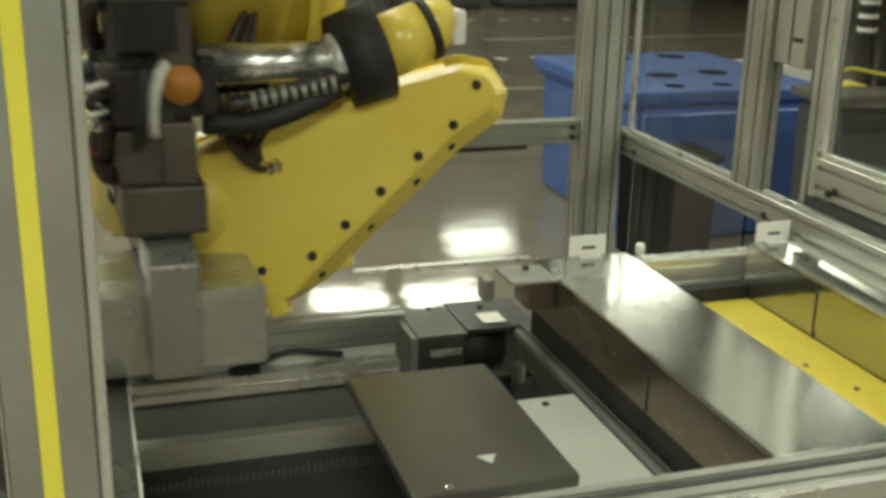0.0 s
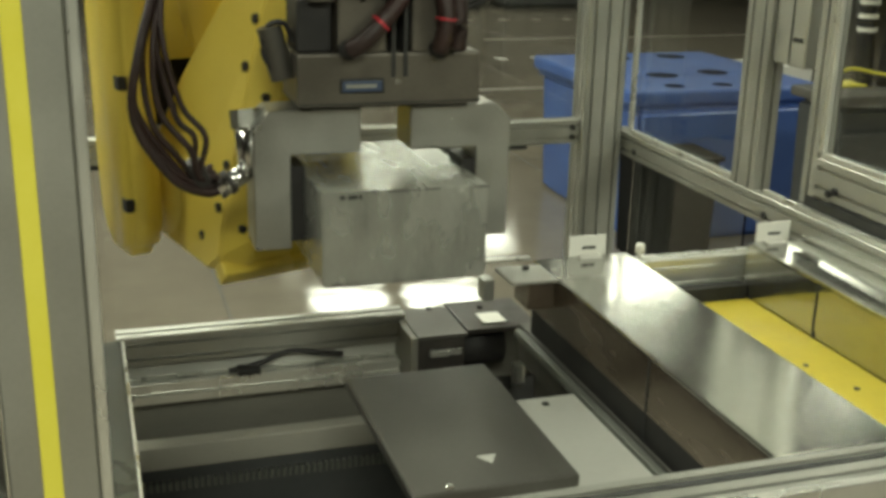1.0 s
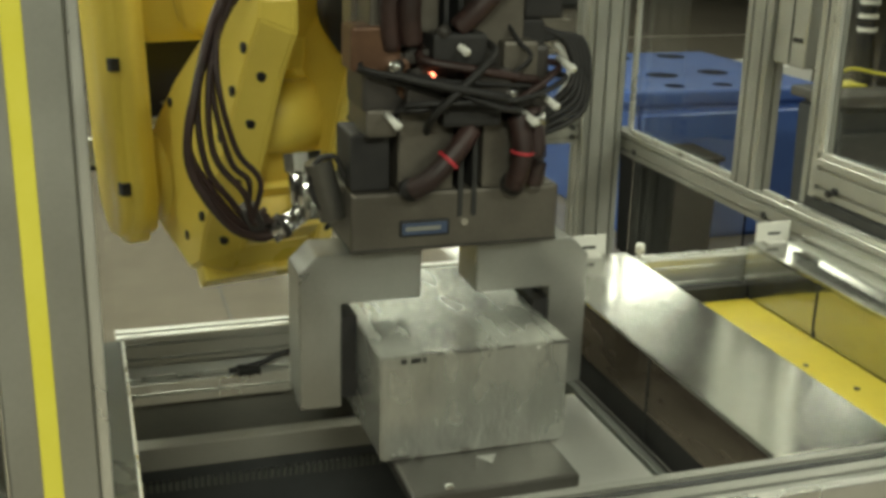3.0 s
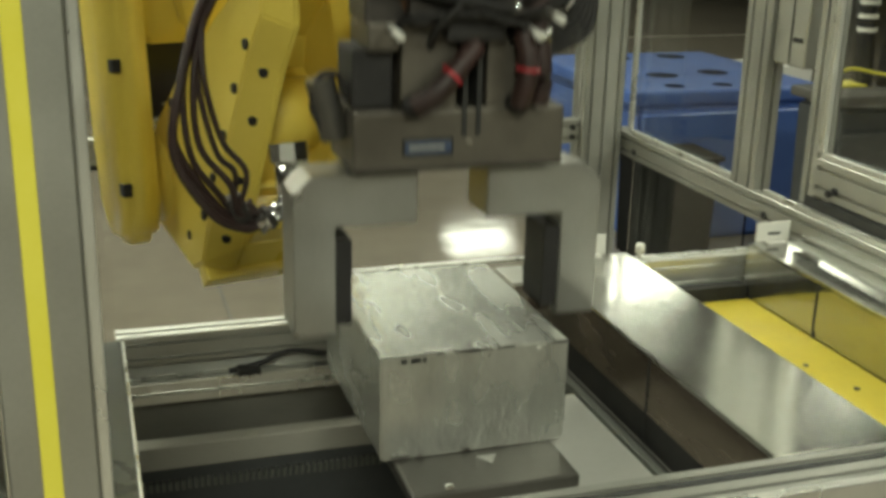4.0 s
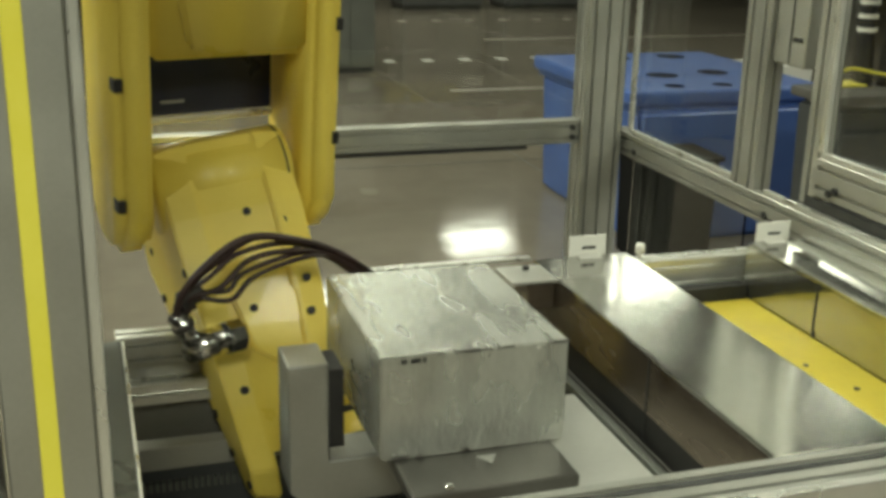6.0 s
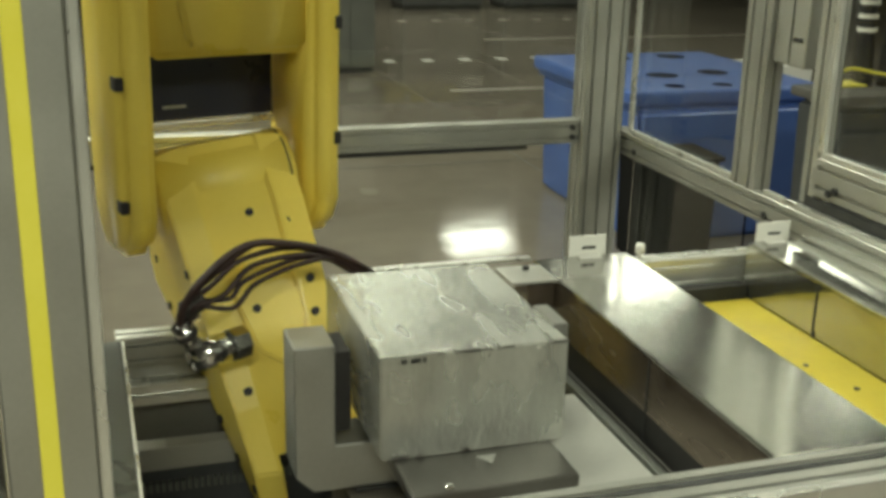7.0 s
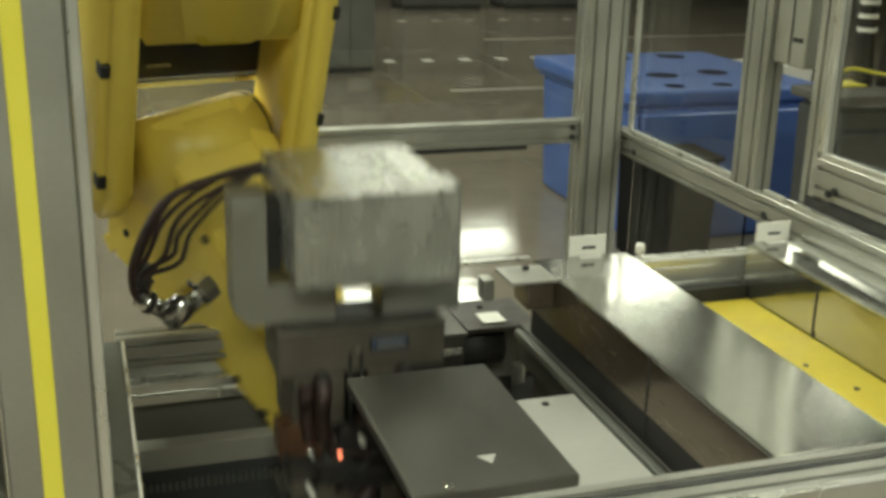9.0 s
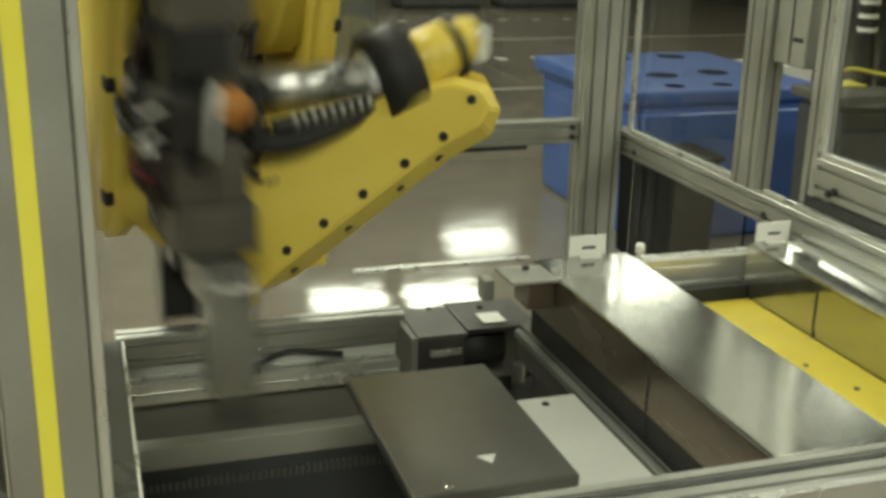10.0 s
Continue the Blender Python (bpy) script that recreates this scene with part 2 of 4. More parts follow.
# left side of the table: a panel with a pale edge
panel = tagged(link("side_panel", deep(boxed(-0.006, 0.038, 1.18, 2.06, 0.42, 1.168, 0.003)), SIDE), "dark grey-green side panel of the machine table", "panel", kind="structure")
part("edge_trim", deep(boxed(0.0385, 0.0435, 1.18, 2.06, 1.13, 1.172, 0.001)), ALU_BRIGHT, panel, "pale bright edge trim")

# back of the table
tagged(link("table_rail", deep(slotted(bmesh.new(), (0.03, 2.105, 1.133), (0.60, 2.105, 1.133), 0.05, 0.06, 1, 2)), ALU), SILVER, "profile", kind="structure")
tagged(link("table_rail", deep(slotted(bmesh.new(), (0.03, 2.09, 1.045), (0.60, 2.09, 1.045), 0.04, 0.045, 1, 1)), ALU_BRIGHT), SILVER, "profile", kind="structure")
tray = tagged(empty("table_back"), "dark recessed back of the table with grey rail and black grille", "panel", kind="structure")
part("dark_panel", deep(boxed(0.0465, 0.95, 2.12, 2.135, 0.40, 1.10)), MIDGREY, tray)
part("upper_panel", deep(boxed(0.0465, 0.60, 2.108, 2.119, 1.062, 1.102, 0.002)), GREY, tray, "pale panel between the rails")
part("grey_rail", deep(boxed(0.0465, 0.60, 2.035, 2.075, 0.898, 0.948, 0.003)), RAILGREY, tray, "dusty grey rail")
part("grille_frame", deep(boxed(0.0465, 0.86, 2.05, 2.07, 0.42, 0.896)), CRATE_SLATE, tray, "black grille panel")
for i in range(44):
    part("grille_tooth", deep(boxed(0.06 + i * 0.0125, 0.0665 + i * 0.0125, 2.038, 2.05, 0.848, 0.868)), PANEL, tray)
cable = tagged(link("loose_cable", deep(tube(bmesh.new(), [(0.24, 2.085, 1.072), (0.30, 2.08, 1.085), (0.36, 2.082, 1.105), (0.42, 2.08, 1.095), (0.47, 2.085, 1.085)], 0.006)), BLACK), "black cable lying on the table rail", "cable")
tagged(link("cable_clip", deep(boxed(0.255, 0.30, 2.06, 2.09, 1.069, 1.083, 0.003)), BLACK), "small black cable clip on the rail", "clip")

# rear frame of the cell
BY = 3.195
rear_post = profile("rear_post", (1.54, BY, 0), (1.54, BY, 3.4), 0.135, 0.09, 3, 2, SILVER, (0, 1, 0))
profile("rear_rail", (-2.2, BY, 1.279), (1.471, BY, 1.279), 0.045, 0.075, 1, 2, SILVER)
tagged(link("gasket", boxed(-2.2, 1.30, BY - 0.02, BY - 0.01, 1.228, 1.2405), SLOT), "black rubber gasket strip", "gasket", kind="structure")
profile("rear_rail", (-2.2, BY, 0.05), (1.471, BY, 0.05), 0.045, 0.09, 1, 2, SILVER)
profile("rear_post", (-2.25, BY, 0), (-2.25, BY, 3.4), 0.09, 0.09, 2, 2, SILVER, (0, 1, 0))

# right side of the cell: mid rail, posts and the door leaf
PX = 1.645
profile("side_rail", (PX, 1.3, 1.238), (PX, BY + 0.04, 1.238), 0.05, 0.072, 1, 2, SILVER)
lip = tagged(link("glazing_lip", boxed(PX - 0.022, PX - 0.008, 2.538, 3.12, 1.275, 1.289, 0.002), ALU_BRIGHT), "bright glazing lip on the side rail", "trim", kind="structure")
tagged(link("glazing_lip", boxed(PX - 0.03, PX - 0.018, 3.105, 3.125, 1.29, 3.3, 0.002), ALU_BRIGHT), "bright glazing lip beside the corner post", "trim", kind="structure")
tagged(link("glazing_lip", boxed(PX - 0.022, PX - 0.008, 1.32, 2.385, 1.275, 1.287, 0.002), ALU_BRIGHT), "bright glazing lip on the side rail", "trim", kind="structure")
profile("side_post", (PX, 2.476, 1.2745), (PX, 2.476, 3.4), 0.11, 0.05, 2, 1, SILVER, (1, 0, 0))
profile("side_post", (PX + 0.03, 1.28, 0), (PX + 0.03, 1.28, 3.4), 0.09, 0.09, 2, 2, SILVER, (1, 0, 0))
leaf = tagged(empty("cell_door"), "aluminium-framed sliding door leaf of the machine cell", "door")
part("stile", slotted(bmesh.new(), (PX, 2.205, 1.30), (PX, 2.205, 3.3), 0.055, 0.045, 1, 1, (1, 0, 0)), ALU, leaf)
part("bottom_rail", slotted(bmesh.new(), (PX, 1.33, 1.372), (PX, 2.18, 1.372), 0.045, 0.09, 1, 2), ALU, leaf)
part("inner_lip", boxed(PX - 0.02, PX - 0.006, 1.34, 2.172, 1.4175, 1.431, 0.002), ALU_BRIGHT, leaf)
part("inner_lip", boxed(PX - 0.026, PX - 0.012, 2.158, 2.176, 1.431, 3.3, 0.002), ALU_BRIGHT, leaf)
part("roller", rod(bmesh.new(), (PX - 0.024, 2.12, 1.345), (PX - 0.03, 2.12, 1.345), 0.008), SLOT, leaf)
part("seal", boxed(PX - 0.03, PX - 0.02, 1.80, 2.20, 1.300, 1.322), SLOT, leaf, "black rubber seal")
part("closer", boxed(PX - 0.015, PX + 0.02, 2.285, 2.415, 1.605, 3.0, 0.004), ALU, leaf)
part("closer_seam", boxed(PX - 0.0165, PX - 0.0145, 2.345, 2.349, 1.61, 3.0), SLOT, leaf)
part("latch", boxed(PX - 0.019, PX - 0.0145, 2.30, 2.335, 1.665, 1.675), SLOT, leaf)


def pane(name, x0, x1, y0, y1, z0, z1):
    ob = tagged(link(name, boxed(x0, x1, y0, y1, z0, z1), GLASS), "clear plastic window pane of the machine cell", "window pane", "cell panes", "structure")
    ob.visible_shadow = False
    return ob


pane("window_1", -2.19, 1.47, BY - 0.003, BY + 0.003, 0.097, 1.24)
pane("window_2", -2.19, 1.47, BY - 0.003, BY + 0.003, 1.318, 3.35)
pane("window_3", PX - 0.003, PX + 0.003, 2.533, 3.12, 1.29, 3.35)
pane("window_4", PX - 0.003, PX + 0.003, 2.48, 3.12, 0.06, 1.20)
pane("window_5", PX - 0.003, PX + 0.003, 1.34, 2.155, 1.432, 3.28)

# ---------------------------------------------------------------- table top
bed = tagged(empty("load_table"), "light grey painted steel load table with a side guide rail", "table")
part("table_top", boxed(0.60, 0.872, 1.228, 1.83, 1.045, 1.064, 0.003), GREY, bed)
part("guide_rail", boxed(0.875, 0.89, 1.228, 2.16, 1.052, 1.070, 0.002), PANEL, bed, "slim grey guide rail")
# Black strip paints the shade of the channel beside the cover.
part("channel_shade", boxed(0.8915, 0.901, 1.228, 2.16, 1.052, 1.063, 0.001), SLOT, bed)
part("apron", boxed(0.60, 0.86, 1.80, 1.83, 0.62, 1.043), PIT, bed)
part("screw", rod(bmesh.new(), (0.80, 1.80, 1.064), (0.80, 1.80, 1.0665), 0.007), SLOT, bed)
part("leg", boxed(0.64, 0.70, 1.24, 1.30, 0.0, 1.044), PIT, bed)
part("leg", boxed(0.80, 0.86, 1.24, 1.30, 0.0, 1.044), PIT, bed)
part("leg", boxed(0.80, 0.86, 1.77, 1.799, 0.0, 1.044), PIT, bed)

rest = tagged(empty("rest_plate"), "worn dark steel rest plate with scratched surface", "plate")
bm = boxed(0.443, 0.7245, 1.475, 1.936, 1.076, 1.100, 0.006, 3)
part("plate", bm, PLATE, rest)
part("foot", boxed(0.62, 0.71, 1.50, 1.78, 1.064, 1.0755), PIT, rest)
part("scuff_mark", rod(bmesh.new(), (0.598, 1.565, 1.0985), (0.598, 1.565, 1.1008), 0.020, None, 3), GREY, rest, "pale triangular scuff")
part("corner_dog", boxed(0.497, 0.512, 1.480, 1.492, 1.0995, 1.108, 0.003), CHROME, rest)

# drive unit behind the plate
drive = tagged(empty("drive_unit"), "black servo drive unit with a grey cover plate", "motor")
part("gearbox", deep(boxed(0.603, 0.70, 1.985, 2.13, 0.98, 1.140, 0.006)), DARK, drive)
part("cover_plate", deep(boxed(0.600, 0.703, 1.98, 2.135, 1.141, 1.149, 0.002)), PIT, drive, "dull brown-grey cover plate")
part("side_plate", deep(boxed(0.588, 0.602, 1.985, 2.135, 0.98, 1.145, 0.003)), MIDGREY, drive)
part("connector", deep(boxed(0.625, 0.69, 1.974, 1.984, 1.105, 1.118, 0.002)), ALU_BRIGHT, drive)
part("motor_body", deep(rod(bmesh.new(), (0.70, 2.06, 1.09), (0.80, 2.06, 1.09), 0.045)), BLACK, drive, "", True)
part("mount_plate", deep(boxed(0.71, 0.862, 2.00, 2.16, 1.135, 1.146, 0.002)), DARK, drive)
part("name_plate", deep(boxed(0.752, 0.800, 2.02, 2.075, 1.147, 1.150)), WHITE, drive, "white blank plate")
part("screw", deep(rod(bmesh.new(), (0.665, 2.125, 1.149), (0.665, 2.125, 1.153), 0.006)), SLOT, drive)
part("screw", deep(rod(bmesh.new(), (0.775, 2.115, 1.146), (0.775, 2.115, 1.151), 0.006)), SLOT, drive)
part("bed_plate", deep(boxed(0.603, 0.905, 1.84, 2.16, 0.93, 0.978)), BLACK, drive)
part("sensor", deep(rod(bmesh.new(), (0.851, 2.066, 0.978), (0.851, 2.066, 1.03), 0.014)), ALU_BRIGHT, drive, "small chrome sensor")
part("pedestal", deep(boxed(0.62, 0.86, 1.86, 2.14, 0.40, 0.929)), PIT, drive)

brk = tagged(empty("corner_bracket"), "bare aluminium corner bracket with a bolt over a dark block", "bracket")
part("top_plate", boxed(0.803, 0.9044, 2.005, 2.105, 1.230, 1.237, 0.002), ALU, brk)
part("block", boxed(0.846, 0.9044, 2.02, 2.10, 1.168, 1.2295, 0.003), BROWN, brk, "dark brown steel block")
part("bolt", rod(bmesh.new(), (0.862, 2.08, 1.237), (0.862, 2.08, 1.244), 0.007), SLOT, brk)
part("stop_block", boxed(0.778, 0.802, 2.10, 2.14, 1.165, 1.212, 0.004), ALU, brk)


def sheet_cover(name, x0, x1, label, inner, low, joint):
    """A folded stainless cover: top with down-turned sides and a closed end."""
    ob = tagged(empty(name), label, "cover", "folded covers")
    part("top", boxed(x0, x1, 1.227, 2.141, 1.227, 1.235, 0.003), STEEL, ob)
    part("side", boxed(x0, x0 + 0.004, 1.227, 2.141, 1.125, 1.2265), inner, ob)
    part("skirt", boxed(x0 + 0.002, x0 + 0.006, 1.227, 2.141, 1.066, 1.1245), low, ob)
    part("side", boxed(x1 - 0.004, x1, 1.227, 2.141, 1.066, 1.2265), STEEL, ob)
    part("end", boxed(x0 + 0.0045, x1 - 0.0045, 2.137, 2.141, 1.066, 1.2265), STEEL, ob)
    part("seam", boxed(x0 - 0.0015, x0, joint, joint + 0.005, 1.07, 1.226), SLOT, ob, "dark seam between two sheets")
    return ob


# First cover only: brown side and black skirt carry that dark reflection as colour.
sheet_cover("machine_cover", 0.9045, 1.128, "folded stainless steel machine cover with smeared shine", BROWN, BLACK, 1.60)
sheet_cover("machine_cover", 1.435, 1.68, "folded stainless steel machine cover over a yellow pad", STEEL, STEEL, 1.868)
pad = tagged(empty("conveyor_pad"), "bright yellow worn conveyor pad between the covers", "pad")
part("pad_sheet", boxed(1.1295, 1.4335, 1.2275, 2.112, 1.085, 1.110, 0.004), BELT, pad)
part("pad_edge", boxed(1.152, 1.172, 1.23, 2.10, 1.1105, 1.1125, 0.001), TAPE, pad, "paler yellow edge strip")
for sx, sy in ((1.36, 1.62), (1.38, 1.52), (1.33, 1.74), (1.30, 2.05), (1.40, 1.40), (1.27, 1.45)):
    part("screw", rod(bmesh.new(), (sx, sy, 1.110), (sx, sy, 1.1125), 0.006, None, 10), PIT, pad)
tagged(link("base_deck", boxed(0.902, 1.70, 1.2275, 2.20, 0.98, 1.0655), PIT), "dark machine deck under the covers", "deck", kind="structure")
tagged(link("deck_stand", boxed(0.93, 1.66, 1.26, 2.16, 0.0, 0.979), PIT), "dark machine base", "base", kind="structure")
# Strip coloured black for the shade between pad and deck rail.
tagged(link("pad_gap_shade", boxed(1.13, 1.4335, 2.125, 2.16, 1.066, 1.138), SLOT), "black strip painted for the shaded gap behind the pad", "strip", kind="structure")
profile("deck_rail", (0.95, 2.215, 1.152), (1.70, 2.215, 1.152), 0.05, 0.076, 1, 2, SILVER, mat=ALU_BRIGHT)
knob = tagged(link("rail_knob", rod(rod(bmesh.new(), (1.20, 2.215, 1.19), (1.20, 2.215, 1.206), 0.006), (1.20, 2.215, 1.206), (1.20, 2.215, 1.226), 0.012, 0.010), WHITE, smooth=True), "small white round knob on the rail", "knob")
for x in (0.985, 1.452):
    tag = tagged(empty("sensor_bracket"), "small pale bracket plate with a dark slot on the cover", "bracket", "bracket plates")
    part("plate", boxed(x, x + 0.088, 2.136, 2.1405, 1.2355, 1.282, 0.0015), WHITE, tag)
    part("slot_mark", boxed(x + 0.03, x + 0.062, 2.1335, 2.1358, 1.252, 1.258, 0.001), SLOT, tag)
    part("foot", boxed(x + 0.02, x + 0.07, 2.115, 2.1355, 1.2355, 1.240), WHITE, tag)

# screw caps where the profiles meet
for x0, y0, z0, ax in ((1.45, BY - 0.0235, 1.292, "y"), (1.45, BY - 0.0235, 1.262, "y"), (PX - 0.0262, 3.08, 1.226, "x"), (PX - 0.0262, 2.36, 1.226, "x"), (PX - 0.0242, 2.10, 1.355, "x"), (0.30, 1.135, 1.2, "y")):
    q = Vector((x0, y0, z0))
    r = Vector((0, 0.004, 0)) if ax == "y" else Vector((0.004, 0, 0))
    tagged(link("screw_cap", rod(bmesh.new(), q - r, q + r, 0.009, None, 12), SLOT), "small black screw cap on a profile", "screw cap", "screw caps")

# ---------------------------------------------------------------- behind the cell


def bin_mesh(x0, x1, y0, y1, z0, z1, t):
    """A tapered tub body."""
    b = bmesh.new()
    lo = [b.verts.new(p) for p in ((x0 + t, y0 + t, z0), (x1 - t, y0 + t, z0), (x1 - t, y1 - t, z0), (x0 + t, y1 - t, z0))]
    hi = [b.verts.new(p) for p in ((x0, y0, z1), (x1, y0, z1), (x1, y1, z1), (x0, y1, z1))]
    b.faces.new(lo[::-1])
    b.faces.new(hi)
    for i in range(4):
        b.faces.new((lo[i], lo[(i + 1) % 4], hi[(i + 1) % 4], hi[i]))
    bmesh.ops.bevel(b, geom=b.edges[:], offset=0.03, segments=3, affect="EDGES")
    return b


tub = tagged(empty("blue_bin"), "blue moulded plastic bin with a holed lid on the floor", "bin")
part("body", bin_mesh(3.02, 4.22, 5.70, 7.16, 0.0, 0.80, 0.025), BLUE, tub)
part("lid", boxed(2.98, 4.30, 5.75, 7.24, 0.815, 0.905, 0.03, 3), BLUE, tub)
part("rim", boxed(3.01, 4.27, 5.78, 7.20, 0.78, 0.8145, 0.01), BLUE, tub)
# Flat black discs paint the shade inside the lid's holes.
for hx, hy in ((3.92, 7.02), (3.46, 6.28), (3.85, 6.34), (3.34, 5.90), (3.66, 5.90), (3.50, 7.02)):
    part("hole", rod(bmesh.new(), (hx, hy, 0.9045), (hx, hy, 0.9065), 0.10 if hy > 6.0 else 0.06, None, 28), HOLE, tub, "flat black disc for the shade in a round hole")
box1 = tagged(empty("black_crate"), "black plastic crate standing beside the blue bin", "crate")
part("body", bin_mesh(2.86, 3.34, 5.30, 5.64, 0.0, 0.62, 0.015), CRATE, box1)
part("rim", boxed(2.85, 3.35, 5.29, 5.65, 0.59, 0.618, 0.008), CRATE, box1)
box2 = tagged(empty("grey_crate"), "slate-grey storage crate with a lighter lid", "crate")
part("body", bin_mesh(3.20, 4.40, 4.20, 4.52, 0.0, 1.10, 0.02), CRATE_SLATE, box2)
part("lid", boxed(3.18, 4.42, 4.18, 4.54, 1.10, 1.15, 0.012), PIT, box2, "dull grey-brown lid")
tagged(link("yellow_sheet", boxed(3.30, 3.50, 4.40, 4.53, 1.1505, 1.162, 0.003), TAPE), "bright yellow sheet lying on the crate", "sheet")
tagged(link("white_carton", boxed(4.85, 5.40, 7.45, 7.85, 0.0, 0.74, 0.01), WHITE), "plain white carton standing behind the bin", "carton")
# Strip added to draw a bright sparkling line across the floor.
tagged(link("floor_strip", boxed(1.33, 2.35, 5.60, 5.65, 0.0005, 0.012), ALU_BRIGHT), "thin bright strip added across the hall floor", "strip", kind="structure")
hose = tagged(empty("ribbed_hose"), "black ribbed hose with pale rings rising from the crate", "hose")
path = [(3.52, 4.45, 1.152), (3.50, 4.45, 1.34), (3.50, 4.46, 1.52), (3.53, 4.46, 1.75), (3.60, 4.46, 2.1)]
part("tube", tube(bmesh.new(), path, 0.04, 10), BLACK, hose, "", True)
path2 = [(3.61, 4.42, 1.152), (3.62, 4.42, 1.34), (3.64, 4.42, 1.52), (3.67, 4.42, 1.75), (3.73, 4.42, 2.1)]
part("tube", tube(bmesh.new(), path2, 0.04, 10), BLACK, hose, "", True)
for i in range(8):
    z = 1.40 + i * 0.062
    part("ring", rod(bmesh.new(), (3.50, 4.455, z), (3.50, 4.455, z + 0.02), 0.046), WHITE, hose, "pale ring")
    part("ring", rod(bmesh.new(), (3.64, 4.42, z - 0.03), (3.64, 4.42, z - 0.01), 0.046), WHITE, hose, "pale ring")
part("yellow_tube", tube(bmesh.new(), [(3.24, 4.3, 1.1535), (3.30, 4.3, 1.252), (3.5, 4.3, 1.225), (3.9, 4.3, 1.162)], 0.008), TAPE, hose, "thin yellow tube")
# floor markings and far things
for i in range(7):
    tagged(link("floor_mark", boxed(2.5 + i * 0.47, 2.62 + i * 0.47, 12.85, 13.05, 0.0005, 0.004), MARK), "short white dash painted on the floor", "floor mark", "dashed line", "structure")
for i in range(8):
    tagged(link("floor_mark", boxed(3.6 + i * 0.55, 3.72 + i * 0.55, 16.8, 17.0, 0.0005, 0.004), FAINT), "short white dash painted on the floor", "floor mark", "dashed line", "structure")
tagged(link("floor_joint", boxed(5.3, 9.5, 14.6, 14.75, 0.0005, 0.003), FAINT), "pale painted line on the floor", "floor mark", kind="structure")
tagged(link("floor_joint", boxed(3.6, 5.4, 10.85, 10.98, 0.0005, 0.003), FAINT), "pale painted line on the floor", "floor mark", kind="structure")
# Box added so its reflection makes the pale band on the polished floor.
pale = tagged(empty("pale_reflector"), "pale grey box added far off for its reflection in the floor", "cabinet")
part("body", boxed(2.55, 3.12, 12.15, 12.6, 0.06, 1.30, 0.015), PANEL, pale)
part("plinth", boxed(2.58, 3.09, 12.18, 12.57, 0.0, 0.06), SLOT, pale)
part("door", boxed(2.57, 2.83, 12.138, 12.15, 0.10, 1.26, 0.004), PANEL, pale)
part("door", boxed(2.84, 3.10, 12.138, 12.15, 0.10, 1.26, 0.004), PANEL, pale)
for x in (0.6, 3.2, 5.8):
    tagged(link("slab_joint", boxed(x, x + 0.012, 3.4, 24.0, 0.0003, 0.002), PIT), "thin dark joint between floor slabs", "joint", "slab joints", "structure")
for y in (4.9, 7.9, 10.2):
    tagged(link("slab_joint", boxed(-6.0, 9.0, y, y + 0.012, 0.0005, 0.0025), PIT), "thin dark joint between floor slabs", "joint", "slab joints", "structure")
pil = tagged(link("pillar", boxed(2.9, 3.25, 17.6, 17.95, 0.0, 7.0, 0.02), GREY), "pale square hall pillar", "pillar", kind="structure")
for x0, x1, h in ((3.6, 4.4, 1.1), (5.2, 6.6, 1.3), (7.0, 8.6, 1.2)):
    cab = tagged(empty("machine_cabinet"), "dark grey machine cabinet far off in the hall", "cabinet", "far cabinets")
    part("body", boxed(x0, x1, 18.4, 19.3, 0.08, h, 0.02), CRATE_GREY, cab)
    part("plinth", boxed(x0 + 0.03, x1 - 0.03, 18.45, 19.25, 0, 0.08), SLOT, cab)
    part("door", boxed(x0 + 0.05, x1 - 0.05, 18.385, 18.4, 0.15, h - 0.06, 0.005), PIT, cab)

# ---------------------------------------------------------------- the block
bm = bmesh.new()
w, d, h, c = 0.324, 0.41, 0.185, 0.007
prism(bm, [(-w / 2, h / 2), (w / 2, h / 2), (w / 2, -h / 2 + c), (w / 2 - c, -h / 2), (-w / 2 + c, -h / 2), (-w / 2, -h / 2 + c)], -d / 2, d / 2)
bmesh.ops.bevel(bm, geom=bm.edges[:], offset=0.0025, segments=2, affect="EDGES")
ingot = tagged(link("metal_block", bm, BLOCK), "rough grey cast aluminium block with worn edges", "block")
for x0, x1 in ((-0.128, -0.118), (-0.112, -0.095), (-0.092, -0.086)):
    part("mark", boxed(x0, x1, -d / 2 - 0.001, -d / 2 + 0.003, h / 2 - 0.014, h / 2 - 0.006), SLOT, ingot, "dark stamped mark")
random.seed(11)
for i in range(9):
    x0 = random.uniform(-0.155, 0.14)
    part("edge_nick", boxed(x0, x0 + random.uniform(0.006, 0.02), -d / 2 - 0.0006, -d / 2 + 0.004, -h / 2 + 0.001, -h / 2 + random.uniform(0.004, 0.009), 0.0012), PIT, ingot, "dark nick on the lower edge")
for i in range(7):
    x0 = random.uniform(-0.15, 0.13)
    part("edge_smear", boxed(x0, x0 + random.uniform(0.01, 0.035), -d / 2 - 0.0005, -d / 2 + 0.003, h / 2 - random.uniform(0.004, 0.006), h / 2 - 0.002, 0.0006), PIT, ingot, "dark smear along the edge")
part("chip", boxed(0.105, 0.112, -d / 2 - 0.001, -d / 2 + 0.004, h / 2 - 0.012, h / 2 - 0.006, 0.002), WHITE, ingot, "bright chipped spot")

# ---------------------------------------------------------------- gripper: two heads back to back
tool = tagged(empty("double_gripper"), "double-ended robot gripper with pale C-shaped fingers", "gripper")
FLIP = {1: Matrix.Identity(4), -1: Matrix.Rotation(math.pi, 4, "Y")}
FINGERS = []


